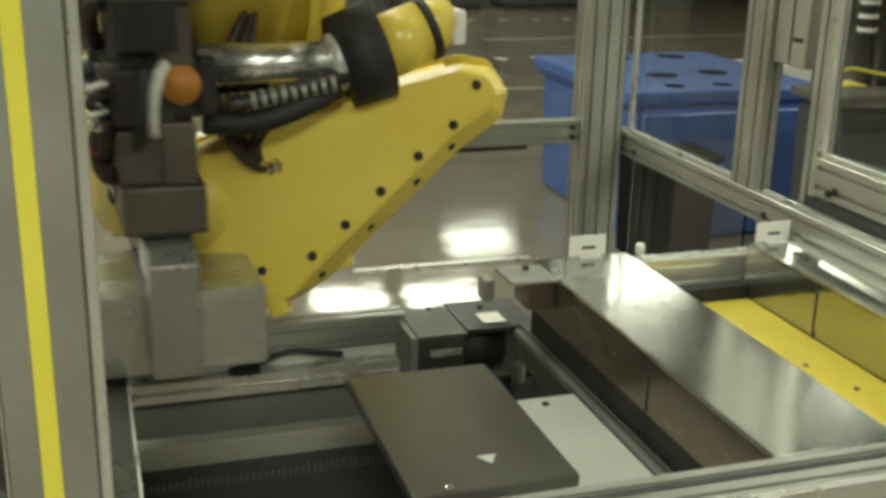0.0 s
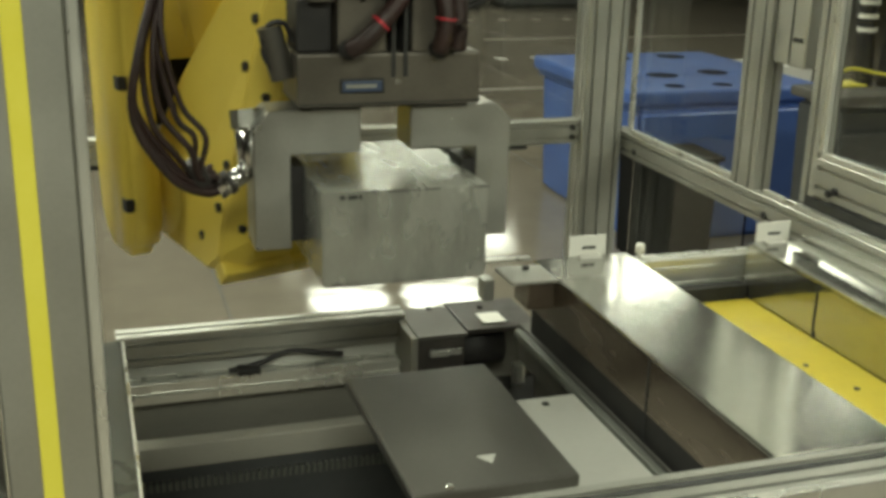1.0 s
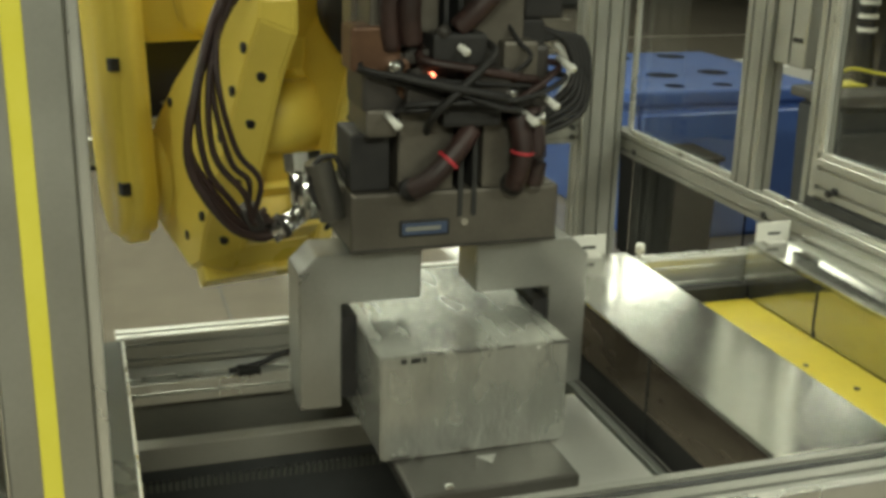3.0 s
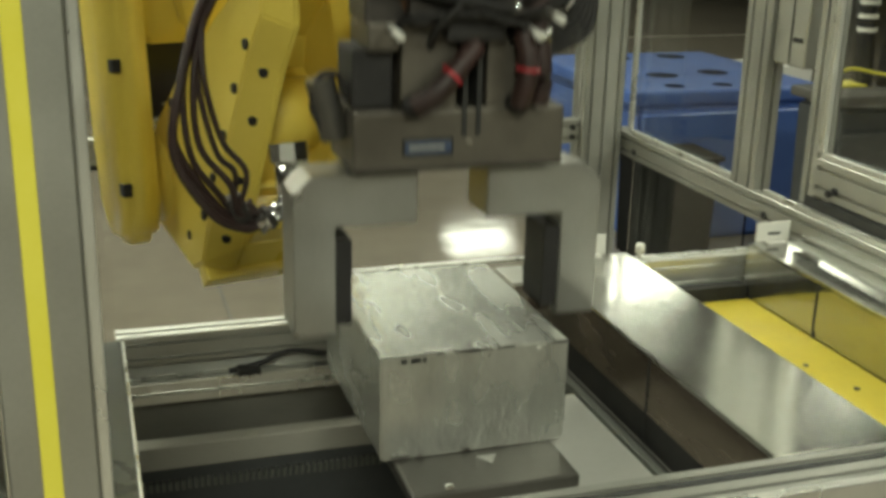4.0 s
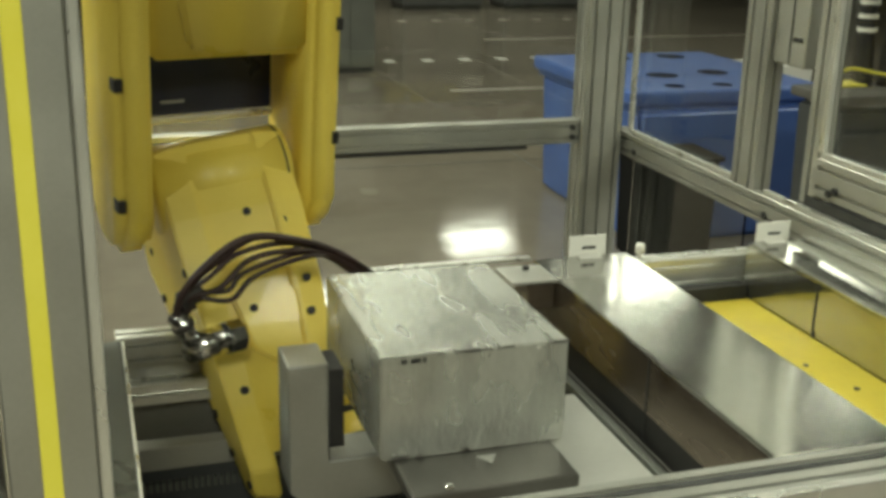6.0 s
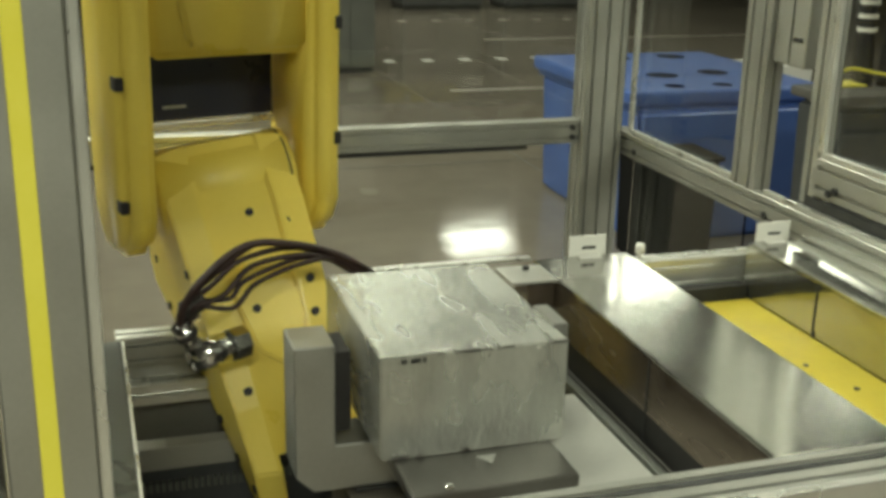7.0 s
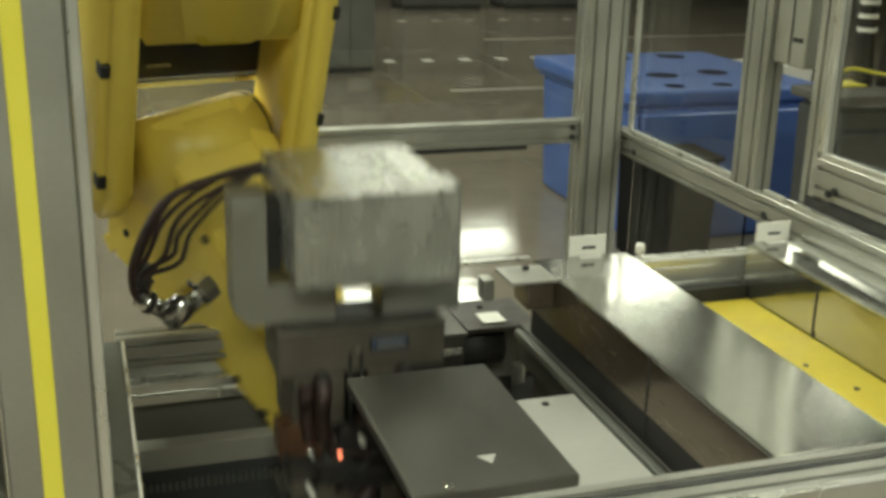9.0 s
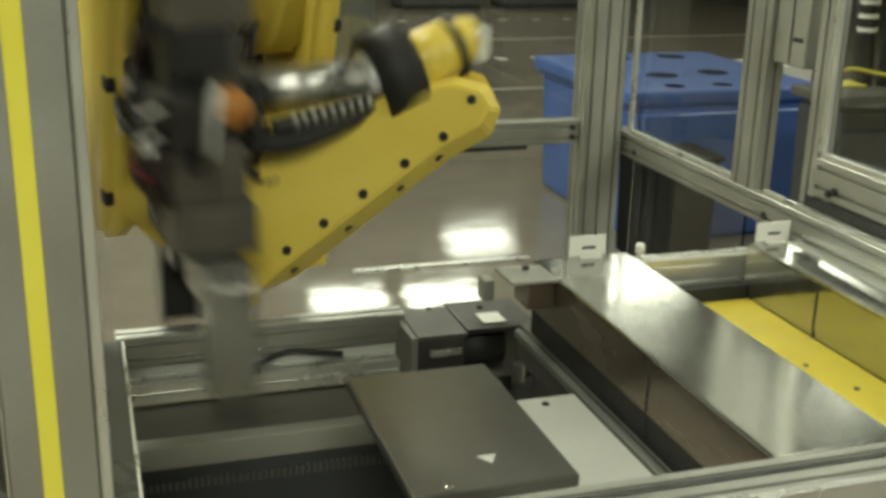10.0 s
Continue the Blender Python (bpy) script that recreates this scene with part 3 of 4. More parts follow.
def head(s):
    """One gripper head; s = 1 points down, -1 up."""
    m = FLIP[s]

    def add(name, b, mat, label="", smooth=False, parent=None):
        put(b, b.verts, m)
        return part(name, b, mat, parent or tool, label, smooth)

    body = add("housing", boxed(-0.181, 0.181, -0.085, 0.085, -0.288, -0.186, 0.006), BODY, "dull bronze-grey gripper housing")
    add("jaw_guide", boxed(-0.165, 0.165, -0.055, 0.055, -0.296, -0.2885, 0.002), SLOT)
    for x0, x1, z1, d in ((-0.104, -0.010, -0.045, 1), (0.040, 0.152, -0.072, 0)):
        add("cylinder_block", boxed(x0, x1, -0.088, 0.06, -0.1855, z1, 0.006), BODY, "dull bronze-grey cylinder block")
        x = x0 + 0.018 if d else x0 + 0.05
        add("port_boss", rod(bmesh.new(), (x, -0.086, -0.178), (x, -0.108, -0.178), 0.018), BLACK, "", True)
        line = [(x, -0.105, -0.178), (x + 0.03, -0.118, -0.155), (x + 0.065, -0.118, -0.118), (x + 0.10, -0.105, -0.08)] if d else [(x, -0.105, -0.178), (x + 0.004, -0.12, -0.15), (x + 0.008, -0.12, -0.11), (x + 0.0, -0.11, -0.06)]
        add("hose_stub", tube(bmesh.new(), line, 0.018), HOSE, "thick brown-black hose", True)
        q = Vector(line[2]) * 0.5 + Vector(line[1]) * 0.5
        w = Vector(line[2]) - Vector(line[1])
        if s > 0:
            add("hose_band", rod(bmesh.new(), q + w * 0.2, q + w * 0.32, 0.0205), RED, "red hose band", True)
    add("side_hose", tube(bmesh.new(), [(0.125, -0.105, -0.178), (0.128, -0.11, -0.13), (0.12, -0.10, -0.05)], 0.016), HOSE, "thick brown-black hose", True)
    add("back_plate", boxed(-0.15, 0.16, 0.0, 0.07, -0.1855, -0.058, 0.004), BODY)
    add("valve_block", boxed(-0.178, -0.112, -0.07, 0.04, -0.1855, -0.09, 0.005), BLACK, "black valve block")
    add("valve_block", boxed(-0.145, -0.108, -0.075, 0.04, -0.0895, -0.01, 0.005), BLACK, "black valve block")
    add("guide_slot", boxed(0.0, 0.008, -0.0875, -0.03, -0.232, -0.075), SLOT)
    add("guide_slot", boxed(0.024, 0.032, -0.0875, -0.03, -0.232, -0.075), SLOT)
    add("slot_screw", rod(bmesh.new(), (0.012, -0.084, -0.242), (0.012, -0.09, -0.242), 0.006), CHROME)
    add("bottom_seam", boxed(-0.1815, 0.1815, -0.0855, 0.0855, -0.2835, -0.2805), SLOT)
    plate = add("name_plate", boxed(-0.100, -0.014, -0.088, -0.084, -0.262, -0.234, 0.003), SLOT, "dark-framed nameplate")
    add("plate_field", boxed(-0.096, -0.018, -0.0895, -0.0878, -0.258, -0.238, 0.002), LABEL, "blue field", parent=plate)
    add("plate_bar", boxed(-0.090, -0.030, -0.0912, -0.0893, -0.251, -0.244), ALU, "pale bar", parent=plate)
    for side in (-1, 1):
        out = [(side * x, z) for x, z in ((-0.230, -0.297), (-0.262, -0.329), (-0.262, -0.575), (-0.190, -0.575), (-0.190, -0.385), (-0.05, -0.385), (-0.05, -0.297))]
        if s * side == -1 and s < 0:
            out = [(math.copysign(min(abs(x), 0.222), x), z) for x, z in out]
        b = prism(bmesh.new(), out, -0.05, 0.05)
        bmesh.ops.bevel(b, geom=b.edges[:], offset=0.0025, segments=1, affect="EDGES")
        f = add("finger", b, FINGER, "pale milled aluminium C-shaped finger")
        x = side * -0.190
        add("grip_pad", boxed(min(x, x + side * 0.028), max(x, x + side * 0.028), -0.045, 0.045, -0.56, -0.41), BLACK, "black rubber grip pad", parent=f)
        FINGERS.append((s, side * s, f))


head(1)
head(-1)
for x0, x1, y0, y1, z0, z1, m in ((-0.165, -0.10, -0.10, 0.02, -0.05, 0.045, DARK), (0.09, 0.15, -0.09, 0.03, -0.065, 0.05, DARK), (-0.06, 0.03, -0.125, -0.06, 0.02, 0.075, BLACK), (-0.04, 0.06, -0.12, -0.06, -0.075, -0.03, BLACK)):
    part("control_box", boxed(x0, x1, y0, y1, z0, z1, 0.008), m, tool, "dark control box")
for x0, x1, y0, y1, z0, z1, m, lab in ((-0.185, -0.105, -0.105, -0.03, 0.015, 0.085, RUST, "copper-brown actuator box"), (0.06, 0.12, -0.115, -0.05, 0.0, 0.06, BODY, "dull bronze actuator box"), (-0.10, -0.03, -0.12, -0.05, -0.045, 0.005, DARK, "dark actuator box"), (0.0, 0.07, -0.13, -0.06, -0.04, 0.02, DARK, "dark actuator box"), (-0.16, -0.11, -0.10, -0.02, -0.09, -0.045, BODY, "dull bronze actuator box")):
    part("actuator", boxed(x0, x1, y0, y1, z0, z1, 0.006), m, tool, lab)
for x, z in ((-0.128, -0.052), (0.135, -0.03), (0.16, 0.03), (-0.02, 0.06), (0.10, -0.055)):
    part("white_fitting", rod(bmesh.new(), (x, -0.10, z), (x + 0.008, -0.145, z - 0.012), 0.005, 0.007, 12), WHITE, tool, "white plastic fitting", True)
part("adapter", boxed(-0.11, 0.11, -0.06, 0.10, -0.058, 0.058, 0.012), DARK, tool, "dark central adapter")
part("flange_tube", rod(bmesh.new(), (0, 0.10, 0.035), (0, 0.42, 0.035), 0.046), TUBE, tool, "bright polished silver tube", True)
part("flange_disc", rod(bmesh.new(), (0, 0.392, 0.03), (0, 0.418, 0.035), 0.066, None, 32), SILVERED, tool, "pale round flange", True)
# Black disc paints the dark inside of the flange's hole.
part("flange_hole", rod(bmesh.new(), (0.045, 0.385, 0.0), (0.045, 0.393, 0.0), 0.014, None, 16), SLOT, tool)
part("wrist_ring", rod(bmesh.new(), (0, 0.415, 0.03), (0, 0.505, 0.06), 0.106, 0.114, 32), BLACK, tool, "black wrist ring", True)
part("wrist_cap", rod(rod(bmesh.new(), (0, 0.50, 0.055), (0, 0.61, 0.10), 0.074, 0.070, 28), (0, 0.61, 0.10), (0, 0.68, 0.13), 0.070, 0.045, 28), YELLOW, tool, "yellow wrist drum", True)
part("cap_cover", boxed(-0.05, 0.05, 0.665, 0.70, 0.07, 0.15, 0.012), WHITE, tool, "pale plastic end cover")
part("cap_strap", rod(bmesh.new(), (0, 0.61, 0.098), (0, 0.628, 0.105), 0.074, None, 28), BLACK, tool, "black strap round the drum", True)
ribbed = part("ribbed_conduit", tube(bmesh.new(), [(0.055, 0.16, -0.045), (0.06, 0.24, -0.03), (0.06, 0.33, -0.005), (0.05, 0.42, 0.01)], 0.017), DARK, tool, "dark ribbed conduit", True)
for k in range(9):
    y = 0.20 + 0.022 * k
    part("rib", rod(bmesh.new(), (0.06, y, -0.038 + 0.0042 * k), (0.06, y + 0.012, -0.036 + 0.0042 * k), 0.021, None, 14), ALU, ribbed, "pale rib", True)
part("underside_hose", tube(bmesh.new(), [(0.05, 0.10, -0.08), (0.055, 0.20, -0.085), (0.05, 0.30, -0.06), (0.03, 0.40, -0.02)], 0.026), BLACK, tool, "thick black hose", True)
part("orange_cap", rod(bmesh.new(), (0.10, 0.045, 0.02), (0.162, 0.045, 0.02), 0.040), ORANGE, tool, "orange round cap", True)
part("cap_bracket", boxed(0.09, 0.135, 0.085, 0.12, -0.05, 0.07, 0.008), BLACK, tool, "black bracket")
part("orange_block", boxed(-0.12, -0.07, -0.10, -0.05, -0.03, 0.035, 0.008), RUST, tool, "copper-brown valve")
part("orange_block", boxed(0.03, 0.09, -0.105, -0.055, -0.04, 0.02, 0.008), RUST, tool, "copper-brown valve")
part("valve_bank", boxed(-0.10, 0.10, -0.10, -0.06, -0.05, 0.05, 0.01), DARK, tool)
for x in (-0.055, 0.012):
    part("indicator", rod(bmesh.new(), (x, -0.10, 0.008), (x, -0.108, 0.008), 0.0045, None, 10), LED, tool, "small glowing red indicator")
random.seed(5)
for i in range(10):
    x0, x1 = random.uniform(-0.14, 0.14), random.uniform(-0.16, 0.16)
    z0, z1 = random.uniform(-0.09, 0.0), random.uniform(0.0, 0.09)
    y0 = random.uniform(-0.15, -0.10)
    part("hose", tube(bmesh.new(), [(x0, -0.08, z0), (x0 * 1.1, y0, z0 * 0.6), ((x0 + x1) / 2 + random.uniform(-0.05, 0.05), y0 - 0.02, (z0 + z1) / 2), (x1 * 1.1, y0, z1 * 0.7), (x1, -0.08, z1)], random.uniform(0.004, 0.0075), 7, 5), random.choice((BLACK, BLACK, HOSE)), tool, "", True)
for i in range(7):
    x, z = random.uniform(-0.15, 0.16), random.uniform(-0.08, 0.08)
    part("fitting", rod(bmesh.new(), (x, -0.09, z), (x + random.uniform(-0.01, 0.01), -0.13, z + 0.012), 0.010), random.choice((CHROME, DARK, DARK, CHROME)), tool, "", True)
part("air_pipe", tube(bmesh.new(), [(0.13, 0.02, 0.06), (0.19, 0.0, 0.05), (0.225, -0.02, 0.0), (0.20, -0.02, -0.06), (0.14, -0.01, -0.08)], 0.013), WHITE, tool, "pale ribbed pipe", True)
for k in range(5):
    part("loop_hose", tube(bmesh.new(), [(0.12, -0.02, 0.08 - 0.01 * k), (0.20 + 0.008 * k, -0.03, 0.05), (0.215 + 0.006 * k, -0.04, -0.02 - 0.012 * k), (0.15, -0.05, -0.07 - 0.01 * k)], 0.006), BLACK, tool, "", True)
part("side_can", rod(bmesh.new(), (-0.222, -0.02, -0.142), (-0.196, -0.02, -0.24), 0.024), PLATE, tool, "dull steel canister")
part("can_strap", tube(bmesh.new(), [(-0.205, -0.03, -0.24), (-0.235, -0.03, -0.19), (-0.225, -0.03, -0.14), (-0.195, -0.03, -0.135), (-0.178, -0.03, -0.17)], 0.005), BLACK, tool, "black strap loop", True)
part("can_bracket", boxed(-0.20, -0.17, -0.02, 0.04, -0.21, -0.187), BODY, tool)

# ---------------------------------------------------------------- robot
robot = tagged(empty("robot_arm"), "yellow painted industrial robot arm with black hoses", "robot")


def fork():
    b = bmesh.new()
    side = [(-0.08, -0.125), (-0.04, -0.145), (0.04, -0.145), (0.09, -0.115), (0.13, -0.06), (0.15, 0.10), (0.16, 0.45), (0.16, 1.30), (-0.115, 1.30), (-0.115, 0.45), (-0.115, 0.05), (-0.12, -0.05)]
    for x0, x1 in ((-0.275, -0.192), (0.192, 0.275)):
        prism(b, side, x0, x1, Matrix(((0, 1, 0, 0), (1, 0, 0, 0), (0, 0, 1, 0), (0, 0, 0, 1))))
    box(b, -0.1918, 0.1918, -0.10, 0.14, 0.325, 1.30)
    bmesh.ops.recalc_face_normals(b, faces=b.faces[:])
    bmesh.ops.bevel(b, geom=[e for e in b.edges if e.calc_face_angle(0) > 0.5], offset=0.02, segments=3, affect="EDGES")
    return b


forearm = part("forearm", fork(), YELLOW, robot, "yellow painted forearm fork", True)
prism_b = prism(bmesh.new(), [(-0.16, 0.62), (-0.11, 0.36), (-0.07, 0.335), (0.07, 0.335), (0.11, 0.36), (0.16, 0.62), (0.16, 1.28), (-0.16, 1.28)], -0.125, -0.09)
bmesh.ops.bevel(prism_b, geom=prism_b.edges[:], offset=0.012, segments=2, affect="EDGES")
part("front_bulge", prism_b, YELLOW, forearm, "", True)
# Sheet added to close the opening and keep it dark.
part("dark_backing", boxed(-0.191, 0.191, 0.12, 0.14, 0.135, 0.324), NAVY, forearm, "blue-black backing sheet added behind the opening")
part("cover_edge", boxed(-0.19, 0.19, 0.105, 0.119, 0.118, 0.132, 0.002), ALU_BRIGHT, forearm, "pale edge strip")
part("cover_mark", boxed(-0.10, -0.04, 0.117, 0.1199, 0.165, 0.172), ALU, forearm)
for z in (0.28, -0.005, 0.565):
    part("bolt_pocket", boxed(-0.2785, -0.258, -0.108, -0.072, z - 0.015, z + 0.015, 0.003), BLACK, forearm)
    part("bolt_pocket", boxed(0.258, 0.2785, -0.108, -0.072, z + 0.10, z + 0.13, 0.003), BLACK, forearm)

# the wrist arm: a deep tapered casting with chamfered flanks, a recessed underside and a two-pronged tip
SWAP = Matrix(((0, 1, 0, 0), (1, 0, 0, 0), (0, 0, 1, 0), (0, 0, 0, 1)))
flank = [(-0.095, 0.08), (-0.115, -0.10), (-0.125, -0.30), (-0.115, -0.56), (-0.10, -0.72), (-0.065, -0.785), (0.0, -0.805), (0.055, -0.77), (0.09, -0.66), (0.295, -0.24), (0.315, -0.16), (0.29, -0.08), (0.14, 0.05), (0.09, 0.09)]
proud = [(-0.085, 0.07), (-0.105, -0.10), (-0.115, -0.30), (-0.105, -0.56), (-0.09, -0.71), (-0.06, -0.765), (-0.02, -0.775), (0.01, -0.75), (0.04, -0.65), (0.245, -0.225), (0.285, -0.16), (0.27, -0.085), (0.125, 0.04), (0.08, 0.08)]
core = [(-0.088, 0.08), (-0.105, -0.10), (-0.112, -0.30), (-0.096, -0.68), (-0.076, -0.68), (-0.074, -0.52), (-0.03, -0.46), (0.06, -0.48), (0.165, -0.27), (0.285, -0.235), (0.305, -0.15), (0.28, -0.075), (0.14, 0.05), (0.09, 0.085)]


def narrow(b):
    """The casting grows slimmer towards its tip."""
    for v in b.verts:
        v.co.x *= 1.0 + 0.38 * min(0.0, v.co.z + 0.18)
    return b


def side_plate(s):
    """One flank: full outline inside, chamfered to a smaller face outside."""
    b = bmesh.new()
    rings = [[b.verts.new((s * x, y, z)) for y, z in line] for x, line in ((0.082, flank), (0.096, flank), (0.163, proud))]
    b.faces.new(rings[0])
    b.faces.new(rings[-1][::-1])
    for p, q in zip(rings, rings[1:]):
        for i in range(len(p)):
            b.faces.new((p[i], p[(i + 1) % len(p)], q[(i + 1) % len(p)], q[i]))
    bmesh.ops.recalc_face_normals(b, faces=b.faces[:])
    bmesh.ops.bevel(b, geom=[e for e in b.edges if e.calc_face_angle(0) > 0.35], offset=0.005, segments=2, affect="EDGES")
    return narrow(b)


core_b = prism(bmesh.new(), core, -0.0815, 0.0815, SWAP)
bmesh.ops.recalc_face_normals(core_b, faces=core_b.faces[:])
wrist = part("wrist_arm", narrow(core_b), YELLOW, robot, "tapered yellow wrist arm with a forked tip")
for s in (-1, 1):
    part("flank_plate", side_plate(s), YELLOW, wrist)
part("barrel", rod(bmesh.new(), (-0.166, 0, 0), (0.166, 0, 0), 0.106, None, 40), YELLOW, wrist, "", True)
part("barrel_seam", rod(bmesh.new(), (0.150, 0, 0), (0.154, 0, 0), 0.1075, None, 40), SLOT, wrist, "dark seam ring")
part("ledge", boxed(-0.08, 0.08, 0.168, 0.186, -0.315, -0.24, 0.005), YELLOW, wrist)
part("ledge", boxed(-0.08, 0.08, 0.262, 0.284, -0.315, -0.24, 0.005), YELLOW, wrist)
part("base_flange", boxed(-0.155, 0.155, 0.20, 0.325, -0.145, -0.095, 0.008), YELLOW, wrist)
part("inner_drum", narrow(rod(bmesh.new(), (-0.081, 0.06, -0.42), (0.081, 0.06, -0.42), 0.08, None, 32)), YELLOW, wrist, "", True)
panel_b = bmesh.new()
prism(panel_b, [(0.0, -0.17), (0.085, -0.33), (0.05, -0.52), (-0.05, -0.44), (-0.075, -0.30)], -0.124, -0.09)
bmesh.ops.bevel(panel_b, geom=panel_b.edges[:], offset=0.006, segments=2, affect="EDGES")
part("raised_panel", panel_b, YELLOW, wrist)
for x, y, z in ((-0.09, -0.102, -0.125), (0.02, -0.105, -0.11), (0.10, -0.112, -0.15), (0.115, -0.122, -0.22), (0.115, -0.126, -0.30), (0.105, -0.126, -0.38), (-0.03, -0.125, -0.34), (-0.10, -0.118, -0.52), (0.085, -0.118, -0.56)):
    part("bolt", rod(bmesh.new(), (x, y + 0.012, z), (x, y - 0.004, z), 0.010, None, 10), BLACK, wrist)
for y, z, x in ((0.205, -0.245, 0.160), (0.160, -0.345, 0.160), (0.112, -0.45, 0.160), (0.062, -0.56, 0.160), (0.02, -0.66, 0.160), (-0.05, -0.74, 0.160), (0.20, -0.12, 0.156), (-0.07, -0.03, 0.156), (-0.09, -0.22, 0.156)):
    hw = x * (1.0 + 0.38 * min(0.0, z + 0.18))
    for s in (-1, 1):
        part("bolt", rod(bmesh.new(), (s * (hw - 0.012), y, z), (s * (hw + 0.008), y, z), 0.011, None, 10), BLACK, wrist)
for y, z in ((0.268, -0.245), (0.195, -0.395), (0.127, -0.535), (0.075, -0.64)):
    for s in (-1, 1):
        x = s * 0.125 * (1.0 + 0.38 * min(0.0, z + 0.18))
        part("bolt", rod(bmesh.new(), (x, y - 0.012, z + 0.006), (x + s * 0.003, y + 0.003, z - 0.002), 0.010, None, 10), BLACK, wrist)
# the hose bundle with its chrome elbow, a stiff loop that swings beside the arm
bundle = part("hose_holder", boxed(-0.008, 0.05, -0.012, 0.028, 0.078, 0.112, 0.01), DARK, robot, "dark hose holder with a chrome elbow")
part("elbow", rod(bmesh.new(), (-0.035, -0.004, -0.006), (0.062, 0.02, -0.046), 0.033), CHROME, bundle, "bright chrome elbow connector", True)
part("elbow_neck", rod(bmesh.new(), (-0.016, 0.0, 0.0), (-0.026, 0.0, 0.075), 0.021), CHROME, bundle, "bright chrome neck", True)
part("elbow_ring", rod(bmesh.new(), (-0.021, 0.0, 0.042), (-0.0225, 0.0, 0.054), 0.0255), DARK, bundle, "dark clamp ring", True)
part("elbow_nut", rod(bmesh.new(), (0.05, 0.016, -0.040), (0.082, 0.024, -0.053), 0.038, None, 8), CHROME, bundle, "chrome nut")
part("hose_clamp", boxed(0.0, 0.05, -0.005, 0.03, 0.075, 0.10, 0.008), BODY, bundle, "small hose clamp")
for k, (low, high, out, end, wide) in enumerate(((-0.012, 0.158, 0.205, 0.385, 0.0085), (0.0, 0.150, 0.20, 0.370, 0.0064), (0.012, 0.128, 0.19, 0.375, 0.0064), (0.022, 0.105, 0.20, 0.36, 0.0064), (0.034, 0.085, 0.175, 0.38, 0.0058), (-0.004, 0.140, 0.225, 0.395, 0.0064), (0.028, 0.068, 0.19, 0.37, 0.0058))):
    side = 0.012 * (k % 3) - 0.012
    line = [(-0.024 + 0.007 * k, 0.003 * k, 0.062), (low - 0.004, side, 0.098), (0.06 + low, side - 0.012, high - 0.012), (out - 0.03, 0.5 * side, high + 0.004 * (k % 2)), (0.285, 0.02 + side, 0.5 * high + 0.008), (end, 0.075, -0.03 - 0.008 * (k % 3)), (end + 0.055, 0.10, -0.13 - 0.01 * (k % 2))]
    part("hose", tube(bmesh.new(), line, wide, 8), HOSE, bundle, "black hose", True)

# ---------------------------------------------------------------- what moves
TOOL = [
    (0.00, 0.143, 2.475, 1.584, -88),
    (0.10, 0.166, 2.475, 1.569, -78),
    (0.20, 0.221, 2.475, 1.539, -60),
    (0.30, 0.299, 2.484, 1.496, -40),
    (0.40, 0.380, 2.493, 1.466, -20),
    (0.50, 0.468, 2.484, 1.377, -6),
    (0.60, 0.522, 2.430, 1.512, 0),
    (0.70, 0.540, 2.322, 1.629, 0),
    (0.80, 0.549, 2.223, 1.755, 0),
    (1.00, 0.567, 2.169, 1.881, 0),
    (1.20, 0.581, 2.133, 1.881, 0),
    (1.50, 0.578, 1.953, 1.868, 0),
    (1.80, 0.578, 1.827, 1.814, 0),
    (2.10, 0.578, 1.800, 1.775, 0),
    (2.50, 0.583, 1.800, 1.735, 0),
    (2.90, 0.583, 1.800, 1.707, 0),
    (3.40, 0.583, 1.800, 1.707, 0),
    (3.80, 0.587, 1.800, 1.760, 0),
    (4.10, 0.585, 1.800, 1.881, 0),
    (4.30, 0.579, 1.854, 1.913, 0),
    (4.50, 0.572, 1.971, 1.904, 0),
    (4.70, 0.576, 2.187, 1.733, 0),
    (4.80, 0.569, 2.250, 1.622, 0),
    (4.90, 0.562, 2.304, 1.487, 0),
    (5.00, 0.567, 2.358, 1.359, 0),
    (5.10, 0.567, 2.376, 1.226, 0),
    (5.20, 0.574, 2.358, 1.055, 0),
    (5.30, 0.576, 2.295, 0.875, 0),
    (5.40, 0.567, 2.178, 0.749, 0),
    (5.50, 0.567, 2.115, 0.650, 0),
    (5.70, 0.572, 1.980, 0.605, 0),
    (6.20, 0.581, 1.800, 0.650, 0),
    (6.80, 0.583, 1.800, 0.672, 0),
    (7.50, 0.583, 1.800, 0.677, 0),
    (7.70, 0.577, 1.890, 0.681, 0),
    (8.00, 0.570, 2.034, 0.695, 0),
    (8.20, 0.560, 2.133, 0.708, 0),
    (8.40, 0.552, 2.214, 0.719, 0),
    (8.70, 0.549, 2.241, 0.715, 0),
    (8.85, 0.538, 2.232, 0.754, 0),
    (9.00, 0.527, 2.225, 0.828, 0),
    (9.15, 0.531, 2.268, 0.956, 0),
    (9.30, 0.548, 2.340, 1.087, 0),
    (9.50, 0.572, 2.475, 1.190, 0),
    (9.60, 0.540, 2.520, 1.253, 0),
    (9.70, 0.504, 2.565, 1.271, -8),
    (9.80, 0.421, 2.538, 1.322, -32),
    (9.90, 0.298, 2.502, 1.420, -58),
    (10.00, 0.230, 2.475, 1.533, -82),
]
